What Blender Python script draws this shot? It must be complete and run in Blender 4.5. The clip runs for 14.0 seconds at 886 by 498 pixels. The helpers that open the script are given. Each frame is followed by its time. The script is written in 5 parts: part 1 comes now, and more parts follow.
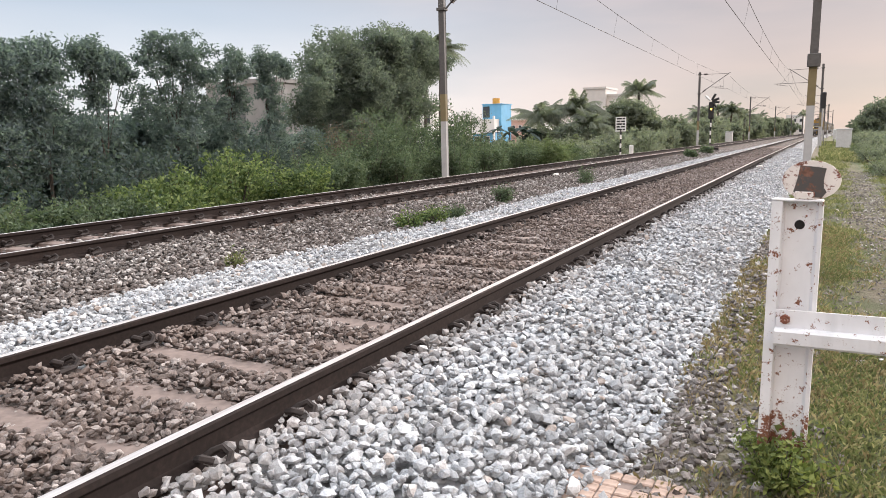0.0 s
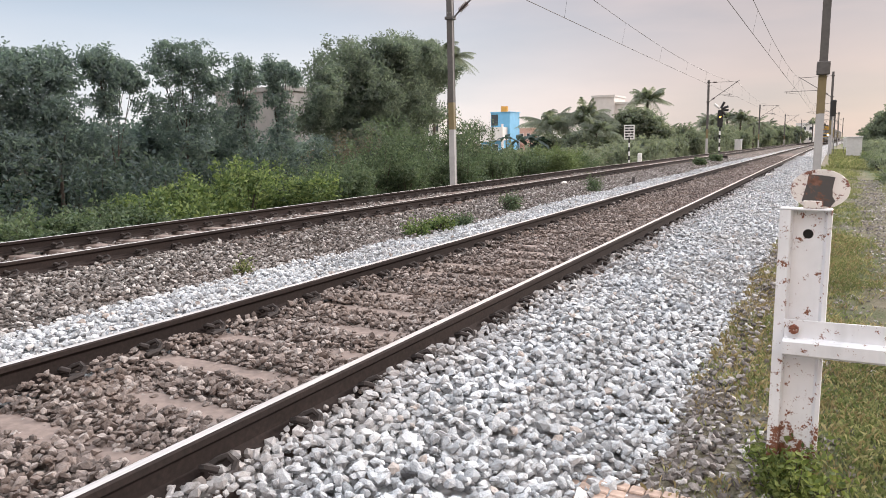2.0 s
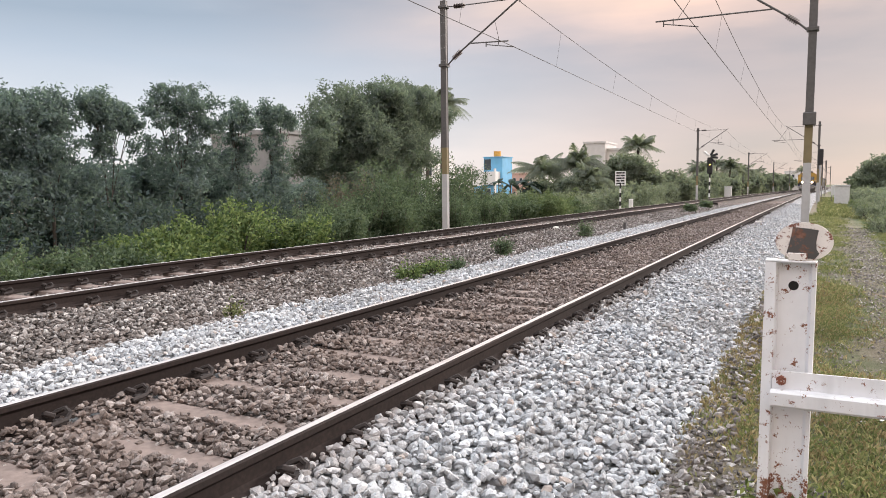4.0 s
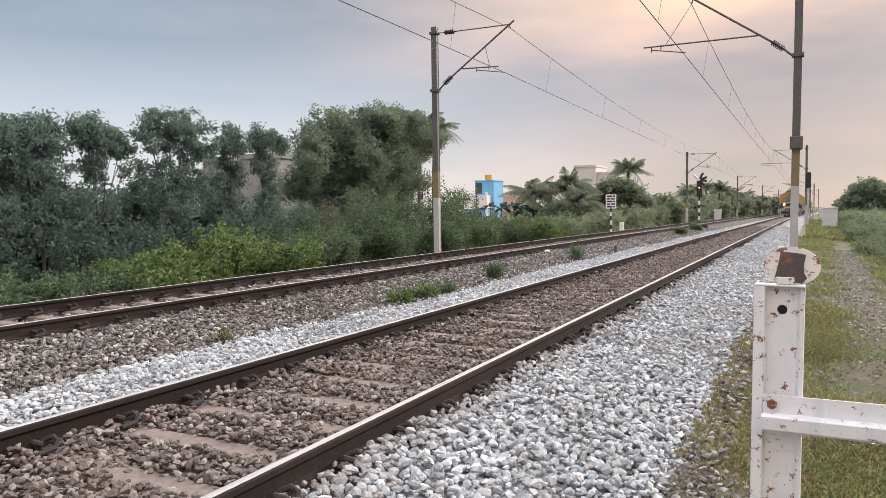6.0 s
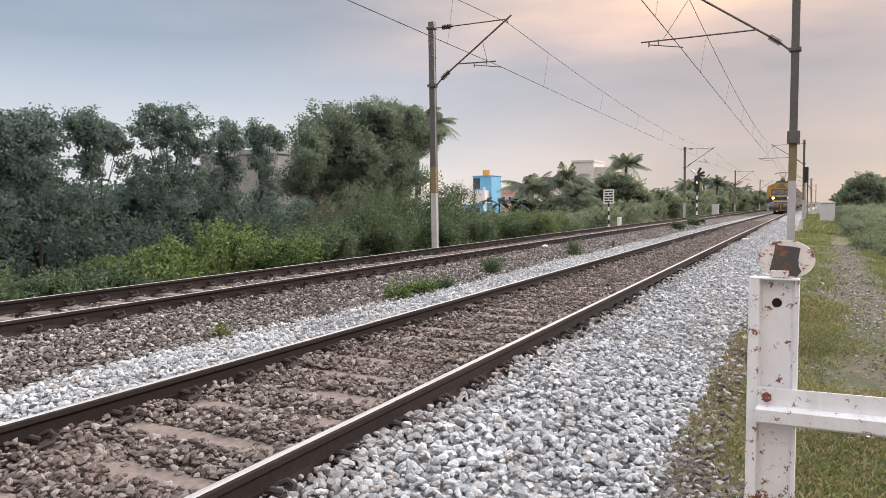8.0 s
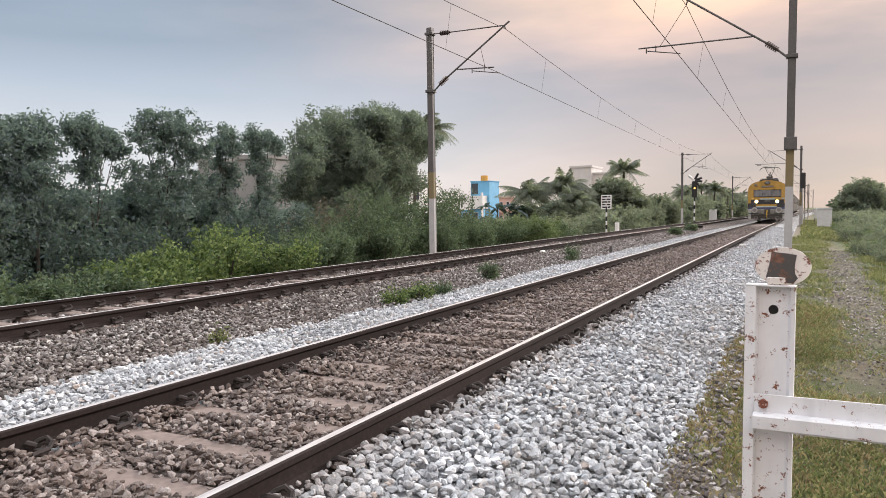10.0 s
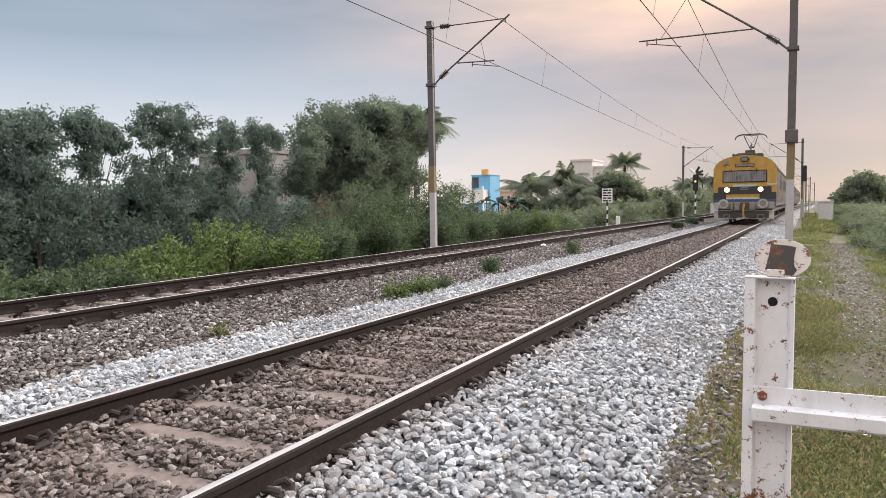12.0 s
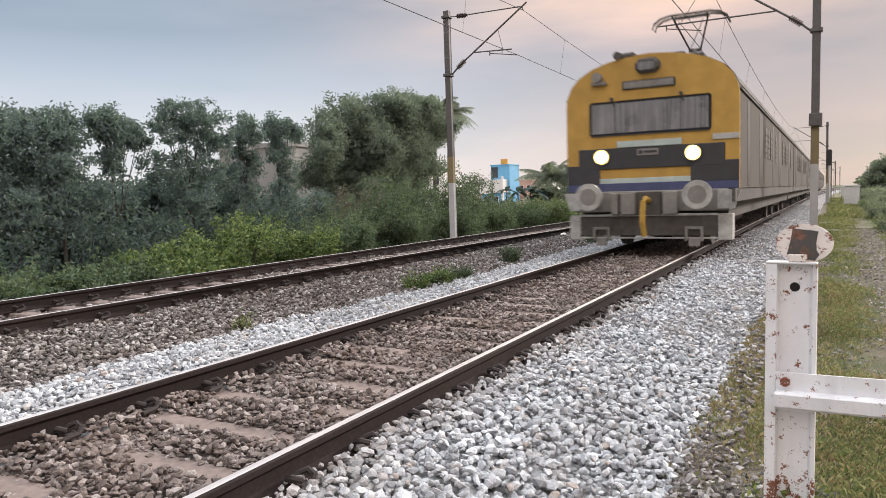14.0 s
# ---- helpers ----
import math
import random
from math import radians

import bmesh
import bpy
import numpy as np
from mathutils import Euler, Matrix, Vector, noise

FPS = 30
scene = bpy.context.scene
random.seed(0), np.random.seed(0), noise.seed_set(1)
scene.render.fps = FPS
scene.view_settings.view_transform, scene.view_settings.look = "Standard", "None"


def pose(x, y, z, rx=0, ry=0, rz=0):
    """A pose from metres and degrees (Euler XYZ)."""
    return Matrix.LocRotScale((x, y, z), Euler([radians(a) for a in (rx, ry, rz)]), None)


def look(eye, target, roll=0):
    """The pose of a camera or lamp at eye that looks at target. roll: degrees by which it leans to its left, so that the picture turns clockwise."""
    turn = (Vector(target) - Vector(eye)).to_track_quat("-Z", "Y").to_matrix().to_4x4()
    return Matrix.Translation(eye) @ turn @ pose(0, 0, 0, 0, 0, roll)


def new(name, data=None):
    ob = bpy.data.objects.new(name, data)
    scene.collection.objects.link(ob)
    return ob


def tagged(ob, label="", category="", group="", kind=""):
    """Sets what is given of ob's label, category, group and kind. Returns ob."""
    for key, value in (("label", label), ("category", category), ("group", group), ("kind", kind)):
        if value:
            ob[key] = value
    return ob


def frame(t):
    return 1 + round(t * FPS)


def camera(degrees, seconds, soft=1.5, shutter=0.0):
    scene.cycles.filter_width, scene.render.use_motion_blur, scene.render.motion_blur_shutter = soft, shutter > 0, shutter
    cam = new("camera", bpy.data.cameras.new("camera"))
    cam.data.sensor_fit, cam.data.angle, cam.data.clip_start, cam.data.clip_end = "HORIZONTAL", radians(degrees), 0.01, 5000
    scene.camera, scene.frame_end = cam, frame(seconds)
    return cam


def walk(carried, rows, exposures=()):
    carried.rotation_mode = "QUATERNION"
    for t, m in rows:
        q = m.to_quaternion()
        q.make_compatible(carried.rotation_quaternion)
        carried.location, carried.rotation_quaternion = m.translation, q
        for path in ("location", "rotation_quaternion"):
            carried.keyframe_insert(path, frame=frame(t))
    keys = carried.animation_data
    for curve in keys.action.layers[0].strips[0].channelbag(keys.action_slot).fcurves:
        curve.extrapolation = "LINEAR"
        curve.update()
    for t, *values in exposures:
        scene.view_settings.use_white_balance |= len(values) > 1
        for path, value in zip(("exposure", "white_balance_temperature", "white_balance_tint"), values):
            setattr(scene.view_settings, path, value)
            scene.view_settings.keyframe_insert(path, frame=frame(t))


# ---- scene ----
cam = camera(63.9, 14.0, soft=0.8, shutter=0.5)
PATH = [
    (0, (3.156, 0.491, 1.174), (2.228, 2.234, 0.859), -1.1),
    (0.5, (3.163, 0.487, 1.177), (2.237, 2.231, 0.859), -1.3),
    (1, (3.168, 0.491, 1.175), (2.24, 2.234, 0.857), -1.4),
    (1.5, (3.164, 0.496, 1.173), (2.228, 2.236, 0.864), -1.4),
    (2, (3.162, 0.502, 1.177), (2.212, 2.238, 0.884), -1.1),
    (2.5, (3.171, 0.498, 1.181), (2.214, 2.234, 0.909), -0.8),
    (3, (3.175, 0.5, 1.185), (2.219, 2.241, 0.944), -0.5),
    (3.5, (3.179, 0.494, 1.195), (2.233, 2.244, 0.989), -0.4),
    (6, (3.19, 0.475, 1.214), (2.273, 2.249, 1.106), -0.6),
    (6.5, (3.193, 0.479, 1.212), (2.276, 2.253, 1.1), -0.7),
    (7, (3.197, 0.483, 1.207), (2.28, 2.257, 1.091), -0.8),
    (7.5, (3.195, 0.482, 1.202), (2.281, 2.257, 1.082), -0.7),
    (8, (3.202, 0.476, 1.208), (2.29, 2.252, 1.087), -0.7),
    (10.5, (3.207, 0.469, 1.215), (2.301, 2.249, 1.11), -0.6),
    (11, (3.209, 0.468, 1.212), (2.304, 2.248, 1.103), -0.6),
    (11.5, (3.213, 0.469, 1.214), (2.308, 2.249, 1.098), -0.6),
    (12, (3.214, 0.475, 1.21), (2.305, 2.252, 1.087), -0.8),
    (12.5, (3.216, 0.473, 1.209), (2.301, 2.246, 1.077), -0.9),
    (13, (3.217, 0.477, 1.205), (2.292, 2.245, 1.065), -1.1),
    (13.5, (3.222, 0.478, 1.206), (2.285, 2.239, 1.06), -1.3),
    (14, (3.226, 0.474, 1.205), (2.267, 2.223, 1.057), -1.7),
]
walk(cam, [(t, look(eye, target, roll)) for t, eye, target, roll in PATH], exposures=[(0.0, 0.51), (1.5, 0.51), (3.5, 0.48), (5.8, 0.33), (7.0, 0.33), (14.0, 0.36)])

# ---- world, sun ----
SUN_AZ, SUN_EL = 30.0, 22.0          # degrees right of the track's direction, above the horizon
world = bpy.data.worlds.new("sky")
scene.world = world
world.use_nodes = True
wn, wl = world.node_tree.nodes, world.node_tree.links
wn.clear()
w_out, w_bg = wn.new("ShaderNodeOutputWorld"), wn.new("ShaderNodeBackground")
w_sky = wn.new("ShaderNodeTexSky")
w_sky.sky_type, w_sky.sun_disc = "NISHITA", False
w_sky.sun_elevation, w_sky.sun_rotation = radians(SUN_EL), radians(SUN_AZ)
w_co = wn.new("ShaderNodeTexCoord")
w_sep = wn.new("ShaderNodeSeparateXYZ")
wl.new(w_co.outputs["Generated"], w_sep.inputs[0])


def w_ramp(stops):
    r = wn.new("ShaderNodeValToRGB")
    while len(r.color_ramp.elements) < len(stops):
        r.color_ramp.elements.new(0.5)
    for e, (p, c) in zip(r.color_ramp.elements, stops):
        e.position, e.color = p, (*c, 1)
    return r


def w_mix(kind, fac, a, b):
    m = wn.new("ShaderNodeMixRGB")
    m.blend_type = kind
    for s, v in zip(m.inputs, (fac, a, b)):
        if hasattr(v, "links"):
            wl.new(v, s)
        elif isinstance(v, tuple):
            s.default_value = (*v, 1)
        else:
            s.default_value = v
    return m.outputs[0]


# overcast veil: pale at the horizon, grey-blue cloud above, bright overhead
cool = w_ramp([(0.0, (0.74, 0.72, 0.74)), (0.09, (0.67, 0.68, 0.72)), (0.16, (0.48, 0.53, 0.61)), (0.23, (0.295, 0.36, 0.445)), (0.36, (0.26, 0.33, 0.415)), (0.62, (1.45, 1.52, 1.63)), (1.0, (2.25, 2.33, 2.43))])
warm = w_ramp([(0.0, (0.495, 0.42, 0.415)), (0.08, (0.485, 0.385, 0.375)), (0.145, (0.40, 0.34, 0.345)), (0.185, (0.48, 0.38, 0.36)), (0.222, (0.79, 0.55, 0.445)), (0.27, (1.2, 0.78, 0.51)), (0.6, (1.75, 1.55, 1.45)), (1.0, (2.35, 2.43, 2.53))])
w_map = wn.new("ShaderNodeMapping")
w_map.inputs["Scale"].default_value = (1.6, 1.6, 7.0)
wl.new(w_co.outputs["Generated"], w_map.inputs[0])
w_noise = wn.new("ShaderNodeTexNoise")
w_noise.inputs["Scale"].default_value, w_noise.inputs["Detail"].default_value = 1.7, 5.0
wl.new(w_map.outputs[0], w_noise.inputs["Vector"])
w_bend = wn.new("ShaderNodeMath")
w_bend.operation = "MULTIPLY_ADD"
wl.new(w_noise.outputs[0], w_bend.inputs[0])
w_bend.inputs[1].default_value = 0.11
w_off = wn.new("ShaderNodeMath")
w_off.operation = "SUBTRACT"
wl.new(w_sep.outputs[2], w_off.inputs[0])
w_off.inputs[1].default_value = 0.055
wl.new(w_off.outputs[0], w_bend.inputs[2])
for r in (cool, warm):
    wl.new(w_bend.outputs[0], r.inputs[0])
w_side = wn.new("ShaderNodeMapRange")
w_side.interpolation_type = "SMOOTHSTEP"
wl.new(w_sep.outputs[0], w_side.inputs[0])
for i, v in zip((1, 2, 3, 4), (-0.78, 0.0, 0.0, 1.0)):
    w_side.inputs[i].default_value = v
veil = w_mix("MIX", w_side.outputs[0], cool.outputs[0], warm.outputs[0])
patch = w_ramp([(0.3, (0.80, 0.85, 0.89)), (0.7, (1.14, 1.10, 1.07))])
wl.new(w_noise.outputs[0], patch.inputs[0])
veil = w_mix("MULTIPLY", 1.0, veil, patch.outputs[0])
nish = w_mix("MULTIPLY", 1.0, w_sky.outputs[0], (0.1, 0.1, 0.1))
wl.new(w_mix("MIX", 0.12, veil, nish), w_bg.inputs[0])
w_bg.inputs[1].default_value = 1.0
wl.new(w_bg.outputs[0], w_out.inputs[0])

sun = new("sun", bpy.data.lights.new("sun", "SUN"))
sun.data.energy, sun.data.angle, sun.data.color = 2.7, radians(9), (1.0, 0.92, 0.88)
sun_way = Vector((math.sin(radians(SUN_AZ)) * math.cos(radians(SUN_EL)), math.cos(radians(SUN_AZ)) * math.cos(radians(SUN_EL)), math.sin(radians(SUN_EL))))
sun.matrix_world = look(sun_way * 100, (0, 0, 0))

# ---- materials ----


class Mat:
    """A node material with a few shorthands."""

    def __init__(self, name, rough=0.8, metal=0.0, spec=0.4):
        self.m = bpy.data.materials.new(name)
        self.m.use_nodes = True
        self.n, self.l = self.m.node_tree.nodes, self.m.node_tree.links
        self.b = self.n["Principled BSDF"]
        self.b.inputs["Roughness"].default_value = rough
        self.b.inputs["Metallic"].default_value = metal
        self.b.inputs["Specular IOR Level"].default_value = spec
        self.co = self.n.new("ShaderNodeTexCoord").outputs["Object"]

    def put(self, sock, v):
        if hasattr(v, "links"):
            self.l.new(v, sock)
        elif isinstance(v, tuple) and len(v) == 3 and sock.type == "RGBA":
            sock.default_value = (*v, 1)
        else:
            sock.default_value = v

    def noise(self, scale, detail=4.0, rough=0.55, stretch=None):
        t = self.n.new("ShaderNodeTexNoise")
        t.inputs["Scale"].default_value, t.inputs["Detail"].default_value, t.inputs["Roughness"].default_value = scale, detail, rough
        co = self.co
        if stretch:
            mp = self.n.new("ShaderNodeMapping")
            mp.inputs["Scale"].default_value = stretch
            self.l.new(co, mp.inputs[0])
            co = mp.outputs[0]
        self.l.new(co, t.inputs["Vector"])
        return t.outputs[0]

    def ramp(self, fac, *stops):
        r = self.n.new("ShaderNodeValToRGB")
        while len(r.color_ramp.elements) < len(stops):
            r.color_ramp.elements.new(0.5)
        for e, (p, c) in zip(r.color_ramp.elements, stops):
            e.position, e.color = p, ((*c, 1) if isinstance(c, tuple) else (c, c, c, 1))
        self.put(r.inputs[0], fac)
        return r.outputs[0]

    def mix(self, fac, a, b, kind="MIX"):
        x = self.n.new("ShaderNodeMixRGB")
        x.blend_type = kind
        for s, v in zip(x.inputs, (fac, a, b)):
            self.put(s, v)
        return x.outputs[0]

    def island(self):
        return self.n.new("ShaderNodeNewGeometry").outputs["Random Per Island"]

    def chance(self):
        return self.n.new("ShaderNodeObjectInfo").outputs["Random"]

    def color(self, v):
        self.put(self.b.inputs["Base Color"], v)
        return self

    def rough(self, v):
        self.put(self.b.inputs["Roughness"], v)
        return self

    def bump(self, h, strength=0.4, dist=0.01):
        b = self.n.new("ShaderNodeBump")
        b.inputs["Strength"].default_value, b.inputs["Distance"].default_value = strength, dist
        self.put(b.inputs["Height"], h)
        self.l.new(b.outputs[0], self.b.inputs["Normal"])
        return self


def plain(name, c, rough=0.6, metal=0.0, grain=25.0, vary=0.25, bump=0.2):
    """A painted or bare surface with grime at two scales."""
    m = Mat(name, rough, metal)
    f = m.mix(0.5, m.noise(grain), m.noise(grain * 0.12))
    lo, hi = tuple(x * (1 - vary) for x in c), tuple(min(1, x * (1 + vary)) for x in c)
    m.color(m.ramp(f, (0.32, lo), (0.68, hi)))
    if bump:
        m.bump(m.noise(grain * 2), bump, 0.004)
    return m.m


def stone_mat(name, tones, dirt, dust=None):
    m = Mat(name, 0.9, 0, 0.25)
    base = m.ramp(m.island(), *tones)
    f = m.ramp(m.mix(0.5, m.noise(22, 5, 0.65), m.noise(150, 4, 0.75)), (0.38, 0.5), (0.5, 0.92), (0.62, 1.22))
    c = m.mix(1.0, base, f, "MULTIPLY")
    c = m.mix(m.ramp(m.noise(1.3, 3), (0.46, 0.0), (0.72, 0.6)), c, dirt)
    if dust:
        # brake dust along the rail
        sx = m.n.new("ShaderNodeSeparateXYZ")
        m.l.new(m.co, sx.inputs[0])
        far = m.n.new("ShaderNodeMath")
        far.operation = "ABSOLUTE"
        m.l.new(sx.outputs[0], far.inputs[0])
        fade = m.n.new("ShaderNodeMapRange")
        m.l.new(far.outputs[0], fade.inputs[0])
        for i, v in zip((1, 2, 3, 4), (0.95, 1.4, 0.62, 0.0)):
            fade.inputs[i].default_value = v
        c = m.mix(m.mix(1.0, fade.outputs[0], m.ramp(m.noise(9, 4), (0.35, 0.3), (0.65, 1.3)), "MULTIPLY"), c, dust)
    m.color(c).bump(m.noise(80, 5, 0.65), 0.8, 0.008)
    return m.m


def leaf_mat(name, tones, trans=0.4):
    m = Mat(name, 0.7, 0, 0.2)
    c = m.ramp(m.island(), *tones)
    c = m.mix(1.0, c, m.ramp(m.noise(0.55, 3), (0.3, 0.72), (0.7, 1.2)), "MULTIPLY")
    m.color(c)
    tr = m.n.new("ShaderNodeBsdfTranslucent")
    m.put(tr.inputs[0], m.mix(1.0, c, (1.25, 1.3, 0.8), "MULTIPLY"))
    ms = m.n.new("ShaderNodeMixShader")
    ms.inputs[0].default_value = trans
    m.l.new(m.b.outputs[0], ms.inputs[1])
    m.l.new(tr.outputs[0], ms.inputs[2])
    m.l.new(ms.outputs[0], m.n["Material Output"].inputs[0])
    return m.m


def rust_paint(name, paint, rust=(0.11, 0.055, 0.035), amount=0.62, grain=30.0, rough=0.5, foot=None):
    """Old paint that flakes to rust in spots."""
    m = Mat(name, rough)
    wear = m.mix(0.55, m.noise(grain, 6, 0.7), m.noise(grain * 0.18, 3))
    if foot:
        sz = m.n.new("ShaderNodeSeparateXYZ")
        m.l.new(m.co, sz.inputs[0])
        mr = m.n.new("ShaderNodeMapRange")
        m.l.new(sz.outputs[2], mr.inputs[0])
        for i, v in zip((1, 2, 3, 4), (foot[0], foot[1], 0.22, 0.0)):
            mr.inputs[i].default_value = v
        wear = m.mix(1.0, wear, mr.outputs[0], "ADD")
    p = m.ramp(m.noise(6, 5), (0.3, tuple(x * 0.86 for x in paint)), (0.7, paint))
    streak = m.ramp(m.noise(9, 4, 0.6, (1, 1, 0.12)), (0.55, 1.0), (0.8, 0.82))
    p = m.mix(1.0, p, streak, "MULTIPLY")
    r = m.ramp(m.noise(grain * 2.2), (0.3, rust), (0.7, tuple(x * 2.1 for x in rust)))
    m.color(m.mix(m.ramp(wear, (amount, 0.0), (amount + 0.035, 1.0)), p, r))
    m.rough(m.ramp(wear, (amount, rough), (amount + 0.04, 0.9)))
    m.bump(wear, 0.25, 0.004)
    return m.m


M = {}
M["white_stone"] = stone_mat("white_ballast", [(0.0, (0.235, 0.25, 0.268)), (0.25, (0.382, 0.402, 0.43)), (0.7, (0.51, 0.537, 0.57)), (0.95, (0.67, 0.69, 0.72)), (0.985, (0.40, 0.35, 0.32))], (0.33, 0.32, 0.31), (0.24, 0.20, 0.18))
M["old_stone"] = stone_mat("weathered_ballast", [(0.0, (0.10, 0.083, 0.077)), (0.35, (0.165, 0.137, 0.127)), (0.75, (0.245, 0.208, 0.195)), (0.95, (0.36, 0.325, 0.31))], (0.17, 0.13, 0.11))
M["mixed_stone"] = stone_mat("mixed_ballast", [(0.0, (0.085, 0.078, 0.075)), (0.4, (0.17, 0.155, 0.148)), (0.75, (0.29, 0.268, 0.26)), (0.95, (0.50, 0.485, 0.475))], (0.15, 0.125, 0.115))


def bed_mat(name, a, b, c):
    m = Mat(name, 0.95, 0, 0.2)
    v = m.n.new("ShaderNodeTexVoronoi")
    v.inputs["Scale"].default_value = 14
    m.l.new(m.co, v.inputs["Vector"])
    bw = m.n.new("ShaderNodeRGBToBW")
    m.l.new(v.outputs["Color"], bw.inputs[0])
    col = m.ramp(bw.outputs[0], (0.15, a), (0.5, b), (0.85, c))
    # shade in the gaps between stones, multiplied into the colour
    col = m.mix(1.0, col, m.ramp(v.outputs["Distance"], (0.25, 1.0), (0.62, 0.42)), "MULTIPLY")
    m.color(m.mix(1.0, col, m.ramp(m.noise(0.8, 4), (0.3, 0.8), (0.7, 1.12)), "MULTIPLY"))
    m.bump(m.ramp(v.outputs["Distance"], (0.0, 1.0), (0.6, 0.0)), 0.9, 0.04)
    return m.m


M["white_bed"] = bed_mat("white_ballast_bed", (0.30, 0.30, 0.31), (0.46, 0.465, 0.48), (0.62, 0.62, 0.63))
M["old_bed"] = bed_mat("weathered_ballast_bed", (0.12, 0.10, 0.09), (0.21, 0.175, 0.16), (0.32, 0.28, 0.26))


def ground_mat():
    m = Mat("earth_and_turf", 0.95, 0, 0.15)
    green = m.ramp(m.noise(2.2, 6, 0.65), (0.3, (0.07, 0.09, 0.045)), (0.55, (0.115, 0.135, 0.07)), (0.75, (0.185, 0.185, 0.11)))
    earth = m.ramp(m.mix(0.5, m.noise(9, 6, 0.7), m.noise(60, 4, 0.7)), (0.3, (0.11, 0.09, 0.07)), (0.5, (0.21, 0.175, 0.14)), (0.7, (0.34, 0.30, 0.25)))
    f = m.ramp(m.mix(0.5, m.noise(0.35, 4), m.noise(2.5, 4)), (0.46, 0.0), (0.58, 1.0))
    sx = m.n.new("ShaderNodeSeparateXYZ")
    m.l.new(m.co, sx.inputs[0])
    along = m.n.new("ShaderNodeMath")
    along.operation = "MULTIPLY_ADD"
    m.l.new(m.noise(0.7, 4), along.inputs[0])
    along.inputs[1].default_value = 1.2
    m.l.new(sx.outputs[0], along.inputs[2])
    scaled = m.n.new("ShaderNodeMath")
    scaled.operation = "MULTIPLY"
    m.l.new(along.outputs[0], scaled.inputs[0])
    scaled.inputs[1].default_value = 0.1
    path = m.ramp(scaled.outputs[0], (0.345, 1.0), (0.385, 0.15), (0.41, 0.15), (0.44, 0.7), (0.50, 0.7), (0.54, 0.0))
    f = m.mix(0.65, f, path)
    m.color(m.mix(f, green, earth)).bump(m.noise(38, 7, 0.75), 1.0, 0.05)
    return m.m


M["ground"] = ground_mat()


def rail_mat():
    m = Mat("rail_steel", 0.92, 0.0, 0.15)
    f = m.mix(0.5, m.noise(40, 5), m.noise(2.0, 4, 0.6, (1, 0.15, 1)))
    m.color(m.ramp(f, (0.3, (0.017, 0.014, 0.0135)), (0.5, (0.027, 0.021, 0.02)), (0.72, (0.046, 0.034, 0.03)))).bump(m.noise(120, 4), 0.3, 0.002)
    return m.m


def rail_top_mat():
    m = Mat("polished_rail_head", 0.3, 1.0)
    m.color(m.ramp(m.noise(8, 4, 0.6, (6, 0.2, 1)), (0.3, (0.50, 0.46, 0.445)), (0.7, (0.70, 0.66, 0.645))))
    m.rough(m.ramp(m.noise(30, 4, 0.6, (3, 0.1, 1)), (0.3, 0.42), (0.7, 0.6)))
    return m.m


M["rail"], M["rail_top"] = rail_mat(), rail_top_mat()
M["sleeper"] = plain("sleeper_concrete", (0.185, 0.145, 0.13), 0.9, 0, 18, 0.35, 0.5)
M["clip"] = plain("clip_iron", (0.03, 0.024, 0.023), 0.8, 0, 60, 0.35, 0.3)
M["steel_dark"] = plain("mast_galvanised_dark", (0.10, 0.095, 0.095), 0.6, 0.2, 12, 0.25, 0.15)
M["steel_light"] = rust_paint("mast_aluminium_paint", (0.42, 0.42, 0.43), (0.13, 0.08, 0.05), 0.66, 20)
M["steel_yellow"] = rust_paint("mast_faded_yellow", (0.20, 0.16, 0.085), (0.11, 0.09, 0.06), 0.55, 16)
M["wire"] = plain("wire_copper_dark", (0.06, 0.055, 0.055), 0.5, 0.5, 50, 0.2, 0)
M["insulator"] = plain("insulator_brown", (0.055, 0.04, 0.04), 0.3, 0, 40, 0.2, 0)
M["post_white"] = rust_paint("post_white_paint", (0.73, 0.735, 0.765), (0.12, 0.05, 0.03), 0.575, 120, 0.5, (-0.42, 0.0))
M["disc_white"] = rust_paint("disc_white_paint", (0.76, 0.71, 0.68), (0.12, 0.045, 0.03), 0.497, 55)
M["disc_red"] = rust_paint("disc_worn_mark", (0.085, 0.078, 0.076), (0.12, 0.062, 0.045), 0.515, 26, 0.8)
M["black"] = plain("black_hole", (0.012, 0.011, 0.011), 0.9, 0, 20, 0.2, 0)
M["bark"] = plain("bark", (0.07, 0.06, 0.052), 0.95, 0, 14, 0.4, 0.8)
# the blue in these tones is air haze mixed into the leaf colour
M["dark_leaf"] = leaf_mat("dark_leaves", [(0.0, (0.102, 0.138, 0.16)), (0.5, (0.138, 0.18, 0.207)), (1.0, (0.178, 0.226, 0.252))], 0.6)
# the haze over the great tree is in its colour: greyer, bluer
M["great_leaf"] = leaf_mat("fine_hazed_leaves", [(0.0, (0.115, 0.146, 0.147)), (0.5, (0.148, 0.18, 0.178)), (1.0, (0.185, 0.22, 0.212))], 0.6)
# shade beneath the trees is put into this darker leaf colour
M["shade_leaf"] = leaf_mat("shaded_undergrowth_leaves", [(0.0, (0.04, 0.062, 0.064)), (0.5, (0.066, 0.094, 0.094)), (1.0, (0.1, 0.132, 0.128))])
# distance haze is painted into these leaves: paler and less saturated
M["far_leaf"] = leaf_mat("far_hazed_leaves", [(0.0, (0.14, 0.168, 0.148)), (0.5, (0.185, 0.215, 0.187)), (1.0, (0.235, 0.265, 0.225))], 0.5)
